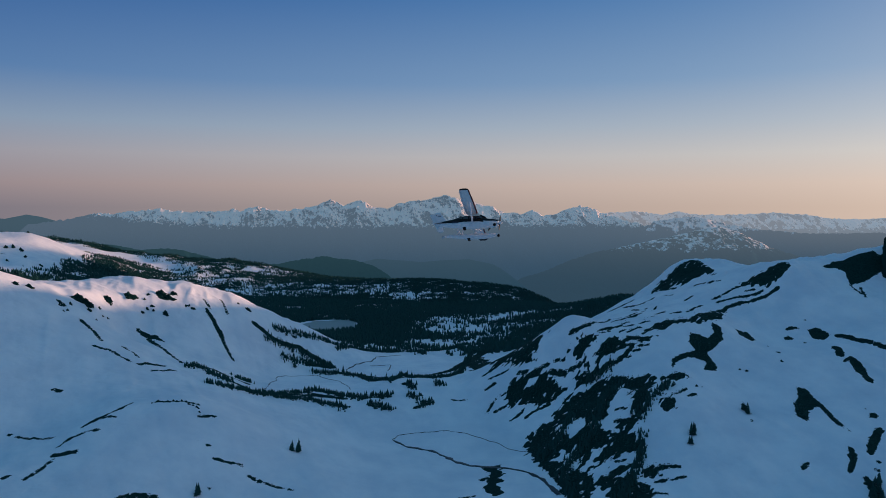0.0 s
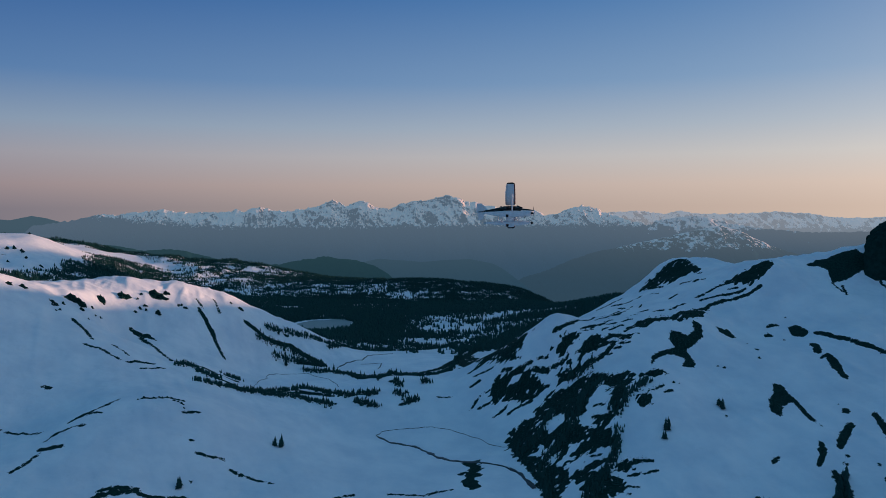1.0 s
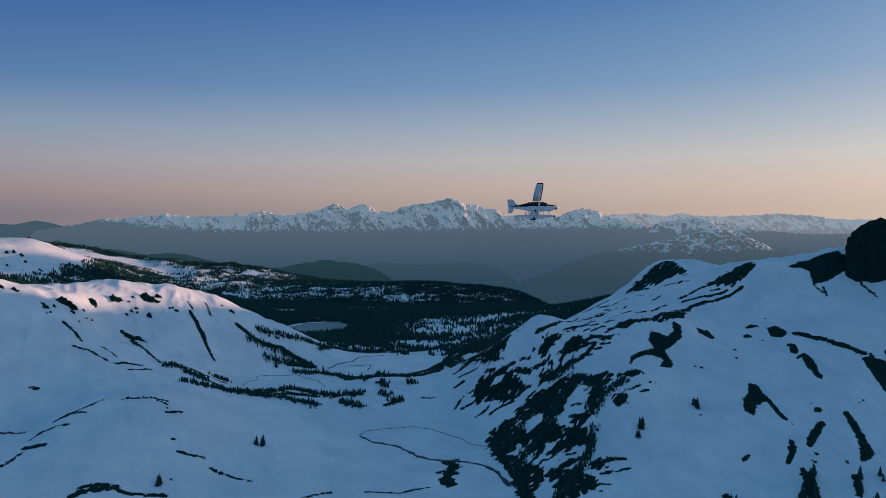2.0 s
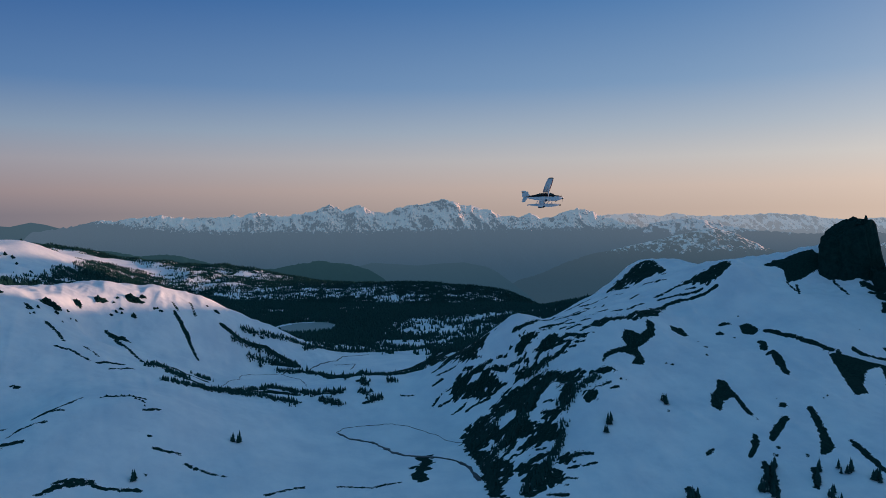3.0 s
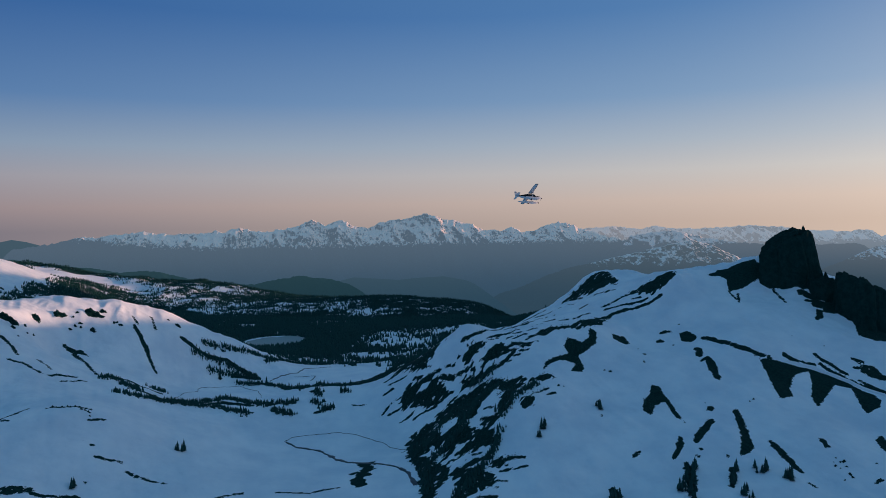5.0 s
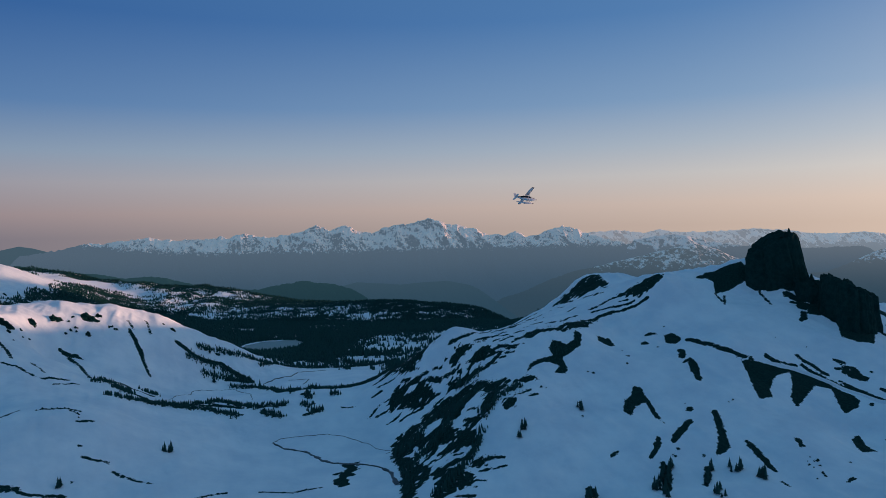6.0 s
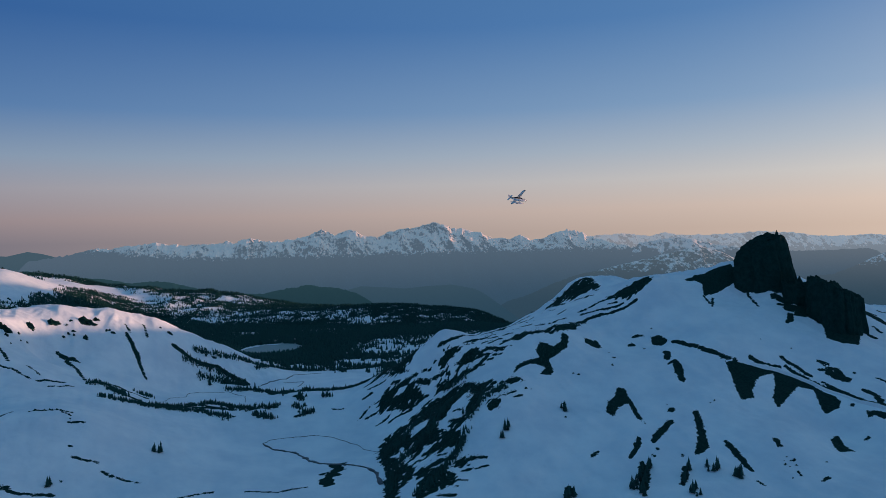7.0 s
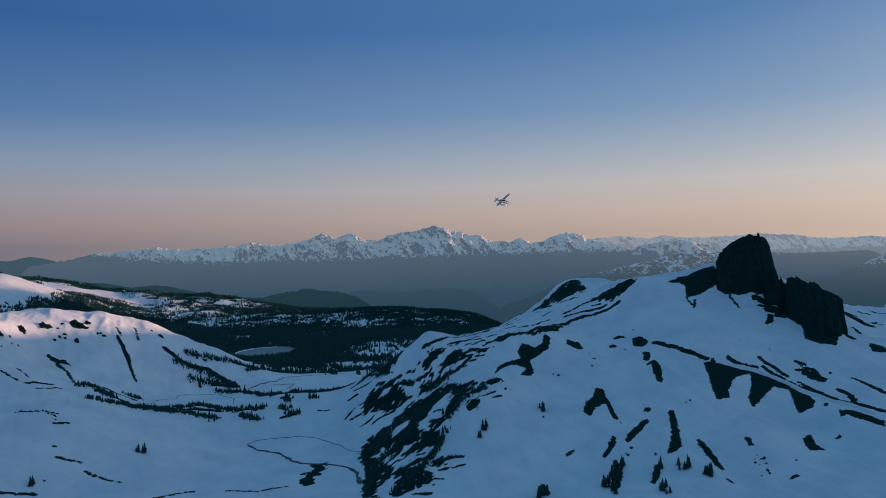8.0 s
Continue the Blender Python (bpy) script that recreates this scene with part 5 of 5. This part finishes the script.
def floatplane():
    ob = tagged(new("floatplane"), "white and black high-wing floatplane banking over the snow valley", "floatplane")
    # body: (x, half width, underside, top)
    body = [(3.62, 0.26, -0.24, 0.16), (3.5, 0.40, -0.36, 0.28), (2.9, 0.50, -0.50, 0.40), (2.2, 0.54, -0.58, 0.50), (1.95, 0.55, -0.60, 0.62),
            (1.4, 0.55, -0.62, 0.95), (0.5, 0.56, -0.62, 1.03), (-0.4, 0.53, -0.58, 1.00), (-1.0, 0.46, -0.50, 0.86), (-1.8, 0.36, -0.36, 0.66),
            (-2.8, 0.23, -0.12, 0.48), (-3.6, 0.11, 0.06, 0.38), (-4.0, 0.04, 0.14, 0.32)]
    rings = [oval(*s) for s in body]
    verts, faces = loft(rings)
    fus = part("fuselage", verts, faces, WHITE_PAINT, ob, "white fuselage with black upper deck and dark side stripe", True)
    fus.data.materials.append(BLACK_PAINT)
    fus.data.materials.append(NAVY_PAINT)
    n = 28
    for poly in fus.data.polygons[:(len(body) - 1) * n]:
        k = poly.index % n
        deck = (0, 13) if poly.index // n > 3 else (1, 12)
        k = -1 if k == 27 and poly.index // n > 3 else k
        poly.material_index = 1 if deck[0] - 1 <= k <= deck[1] + 1 else (2 if k in (18, 23) else 0)
    part("spinner", *loft([oval(3.62, 0.20, -0.24, 0.16), oval(3.8, 0.15, -0.19, 0.11), oval(3.95, 0.07, -0.11, 0.03), oval(4.02, 0.01, -0.05, -0.03)]),
         WHITE_PAINT, ob, "", True)
    # glass
    part("windscreen", [(2.17, -0.46, 0.535), (2.17, 0.46, 0.535), (1.40, 0.42, 0.975), (1.40, -0.42, 0.975), (2.13, -0.44, 0.50), (2.13, 0.44, 0.50),
                        (1.38, 0.40, 0.94), (1.38, -0.40, 0.94)],
         [(0, 1, 2, 3), (7, 6, 5, 4), (0, 4, 5, 1), (1, 5, 6, 2), (2, 6, 7, 3), (3, 7, 4, 0)], DARK_GLASS, ob, "tinted windscreen")
    for side in (-1, 1):
        for a, b in ((1.75, 1.05), (0.95, 0.25), (0.15, -0.45), (-0.55, -0.95)):
            top = 0.72 if a < 1.5 else 0.66
            part("cabin_window", *slab([(a, 0.32), (b, 0.32), (b + 0.04, top), (a - 0.14, top)], side * 0.50, side * 0.575), DARK_GLASS, ob)
        part("registration", *slab([(-1.0, -0.12), (-1.75, -0.06), (-1.75, 0.07), (-1.0, 0.04)], side * 0.34, side * 0.49), NAVY_PAINT, ob, "dark plain bar of lettering")
        # wing
        s = side
        wing = part("wing", *loft([aerofoil(s * 0.40, 1.14, 1.22, 1.00, 0.10), aerofoil(s * 2.9, 1.14, 1.22, 1.00, 0.10), aerofoil(s * 4.75, 1.10, 1.04, 1.00, 0.085)]),
                    WHITE_PAINT, ob, "white high wing with dark leading edge")
        part("wing_tip", *loft([aerofoil(s * 4.75, 1.11, 1.06, 1.00, 0.087), aerofoil(s * 4.92, 1.07, 0.96, 0.99, 0.075), aerofoil(s * 5.05, 0.92, 0.74, 0.97, 0.03)]),
             BLACK_PAINT, wing, "black wing tip")
        part("leading_edge", *loft([[(1.21, s * y, z), (1.08, s * y, z + 0.10), (1.06, s * y, z - 0.05)] if y < 3 else
                                    [(1.15, s * y, z), (1.02, s * y, z + 0.08), (1.00, s * y, z - 0.05)]
                                    for y, z in ((0.6, 1.02), (2.9, 1.088), (4.75, 1.145))]), RED_PAINT, wing, "dark red leading-edge strip")
        part("flap", *loft([[(0.10, s * y, 1.06 + 0.03 * y), (-0.17, s * y, 1.005 + 0.03 * y), (0.10, s * y, 0.965 + 0.03 * y)] for y in (0.6, 2.75)]), ALLOY, wing)
        part("aileron", *loft([[(0.10, s * 2.85, 1.14), (-0.17, s * 2.85, 1.09), (0.10, s * 2.85, 1.045)],
                               [(0.25, s * 4.7, 1.19), (0.0, s * 4.7, 1.14), (0.25, s * 4.7, 1.10)]]), ALLOY, wing)
        for y in (1.2, 2.2, 3.4, 4.4):
            part("hinge_bracket", *slab([(0.22, 0.99 + 0.03 * y), (-0.14, 0.97 + 0.03 * y), (-0.10, 0.92 + 0.03 * y), (0.15, 0.93 + 0.03 * y)], s * y - 0.02, s * y + 0.02), ALLOY, wing)
        part("wing_strut", *tube((0.75, s * 0.54, -0.42), (0.75, s * 2.75, 1.02), 0.05, 1.9), WHITE_PAINT, ob)
        # tailplane
        part("stabiliser", *loft([aerofoil(s * 0.06, -3.05, 1.02, 0.26, 0.045, 0), aerofoil(s * 1.65, -3.35, 0.72, 0.26, 0.035, 0), aerofoil(s * 1.78, -3.5, 0.45, 0.26, 0.01, 0)]),
             WHITE_PAINT, ob, "white tailplane with dark tip")
        # float
        cy, cz = s * 1.08, -1.08
        fl = part("float", *loft([[(x, cy + w * ca, cz + zz + h * sa) for ca, sa in ((0, -1), (0.75, -0.45), (1, 0.1), (0.9, 0.8), (0.4, 1), (-0.4, 1), (-0.9, 0.8), (-1, 0.1), (-0.75, -0.45))]
                                  for x, w, h, zz in ((3.45, 0.03, 0.04, 0.24), (3.2, 0.16, 0.14, 0.17), (2.6, 0.28, 0.24, 0.06), (1.6, 0.35, 0.31, 0.0), (0.3, 0.36, 0.33, 0.0),
                                                      (-0.35, 0.35, 0.33, 0.0), (-0.42, 0.34, 0.25, 0.08), (-1.6, 0.28, 0.2, 0.12), (-2.6, 0.17, 0.13, 0.18), (-2.95, 0.06, 0.06, 0.22))]),
                  WHITE_PAINT, ob, "white amphibious float")
        part("bow_wheel", *wheel_shape((3.42, cy, cz + 0.08), 0.16, 0.09), RUBBER, fl, "small black bow wheel")
        for off in (-0.11, 0.11):
            part("main_wheel", *wheel_shape((0.05, cy + off, cz - 0.26), 0.18, 0.07), RUBBER, fl, "black retracted main wheel")
        part("water_rudder", *slab([(-2.9, cz + 0.25), (-3.2, cz + 0.3), (-3.2, cz - 0.02), (-2.95, cz + 0.05)], cy - 0.02, cy + 0.02), ALLOY, fl)
        for x0, x1 in ((1.7, 1.25), (0.55, 1.15), (-0.9, -0.55), (-1.35, -1.2)):
            part("float_strut", *tube((x0, cy, cz + 0.24), (x1, s * 0.42, -0.52 if x1 > -0.8 else -0.42), 0.045, 1.6), ALLOY, ob)
    for x in (1.6, -0.95):
        part("spreader_bar", *tube((x, -1.08, -0.86), (x, 1.08, -0.86), 0.05), ALLOY, ob)
    part("fin", *slab([(-2.55, 0.46), (-3.45, 1.72), (-3.78, 1.76), (-3.72, 0.34), (-3.2, 0.36)], -0.05, 0.05), WHITE_PAINT, ob, "white swept tail fin")
    part("rudder", *slab([(-3.80, 1.76), (-4.18, 1.74), (-4.25, 0.30), (-4.05, 0.05), (-3.74, 0.32)], -0.04, 0.04), WHITE_PAINT, ob)
    part("rudder_trim", *slab([(-3.86, 1.30), (-4.20, 1.30), (-4.19, 1.42), (-3.86, 1.42)], -0.055, 0.055), BLACK_PAINT, ob, "black band on the rudder")
    part("tail_flash", *slab([(-3.30, 1.20), (-3.72, 1.24), (-3.72, 1.34), (-3.38, 1.32)], -0.065, 0.065), NAVY_PAINT, ob, "dark dash on the tail fin")
    part("exhaust", *tube((2.6, 0.28, -0.5), (2.35, 0.34, -0.75), 0.06), RUBBER, ob)
    prop = new("propeller")
    prop.parent = ob
    hub = part("hub", *tube((-0.08, 0, 0), (0.1, 0, 0), 0.1), ALLOY, prop)
    for sgn in (-1, 1):
        rings = []
        for r, w, tw in ((0.08, 0.07, 50), (0.35, 0.10, 38), (0.75, 0.10, 24), (1.02, 0.05, 16)):
            c, q = math.cos(radians(tw)), math.sin(radians(tw))
            rings.append([(w * q * a - 0.015 * b * c, w * c * a + 0.015 * b * q, sgn * r) for a, b in ((-1, 0), (0, 1), (1, 0), (0, -1))])
        part("blade", *loft(rings), BLACK_PAINT, prop, "black propeller blade")
    prop.location = (3.70, 0, -0.04)
    return ob, prop


PLANE, PROP = floatplane()

# seconds, place, heading, nose-up, bank to its left
FLIGHT = [
    (0, (4.95, 80.07, 215.87), -18.6, 3.0, 36.5),
    (0.5, (18.34, 82.01, 216.32), -13.0, 2.0, 38.5),
    (1, (31.96, 84.72, 217.17), -6.4, 1.0, 39.0),
    (1.5, (46.00, 87.76, 217.80), -2.4, 0.5, 38.0),
    (3, (87.60, 101.02, 220.21), 5.9, 0.0, 35.0),
    (3.5, (101.68, 111.31, 221.27), 9.7, -0.5, 34.0),
    (4, (115.47, 120.59, 222.21), 13.7, -1.0, 33.5),
    (4.5, (128.04, 129.47, 223.06), 16.9, -2.0, 33.0),
    (5, (140.80, 139.50, 223.46), 20.1, -3.0, 32.5),
    (6.5, (177.36, 183.28, 225.88), 26.0, -6.0, 31.5),
    (7, (187.69, 200.09, 227.13), 28.2, -6.5, 31.0),
    (7.5, (197.73, 217.87, 228.08), 30.0, -7.0, 30.5),
    (8, (207.42, 235.55, 228.92), 32.2, -8.0, 30.0),
]


def motions():
    walk(PLANE, [(t, pose(x, y, z, -bank, -nose, yaw)) for t, (x, y, z), yaw, nose, bank in FLIGHT])
    walk(PROP, [(k / 10, pose(3.70, 0, -0.04, 72 * k, 0, 0)) for k in range(81)])


motions()
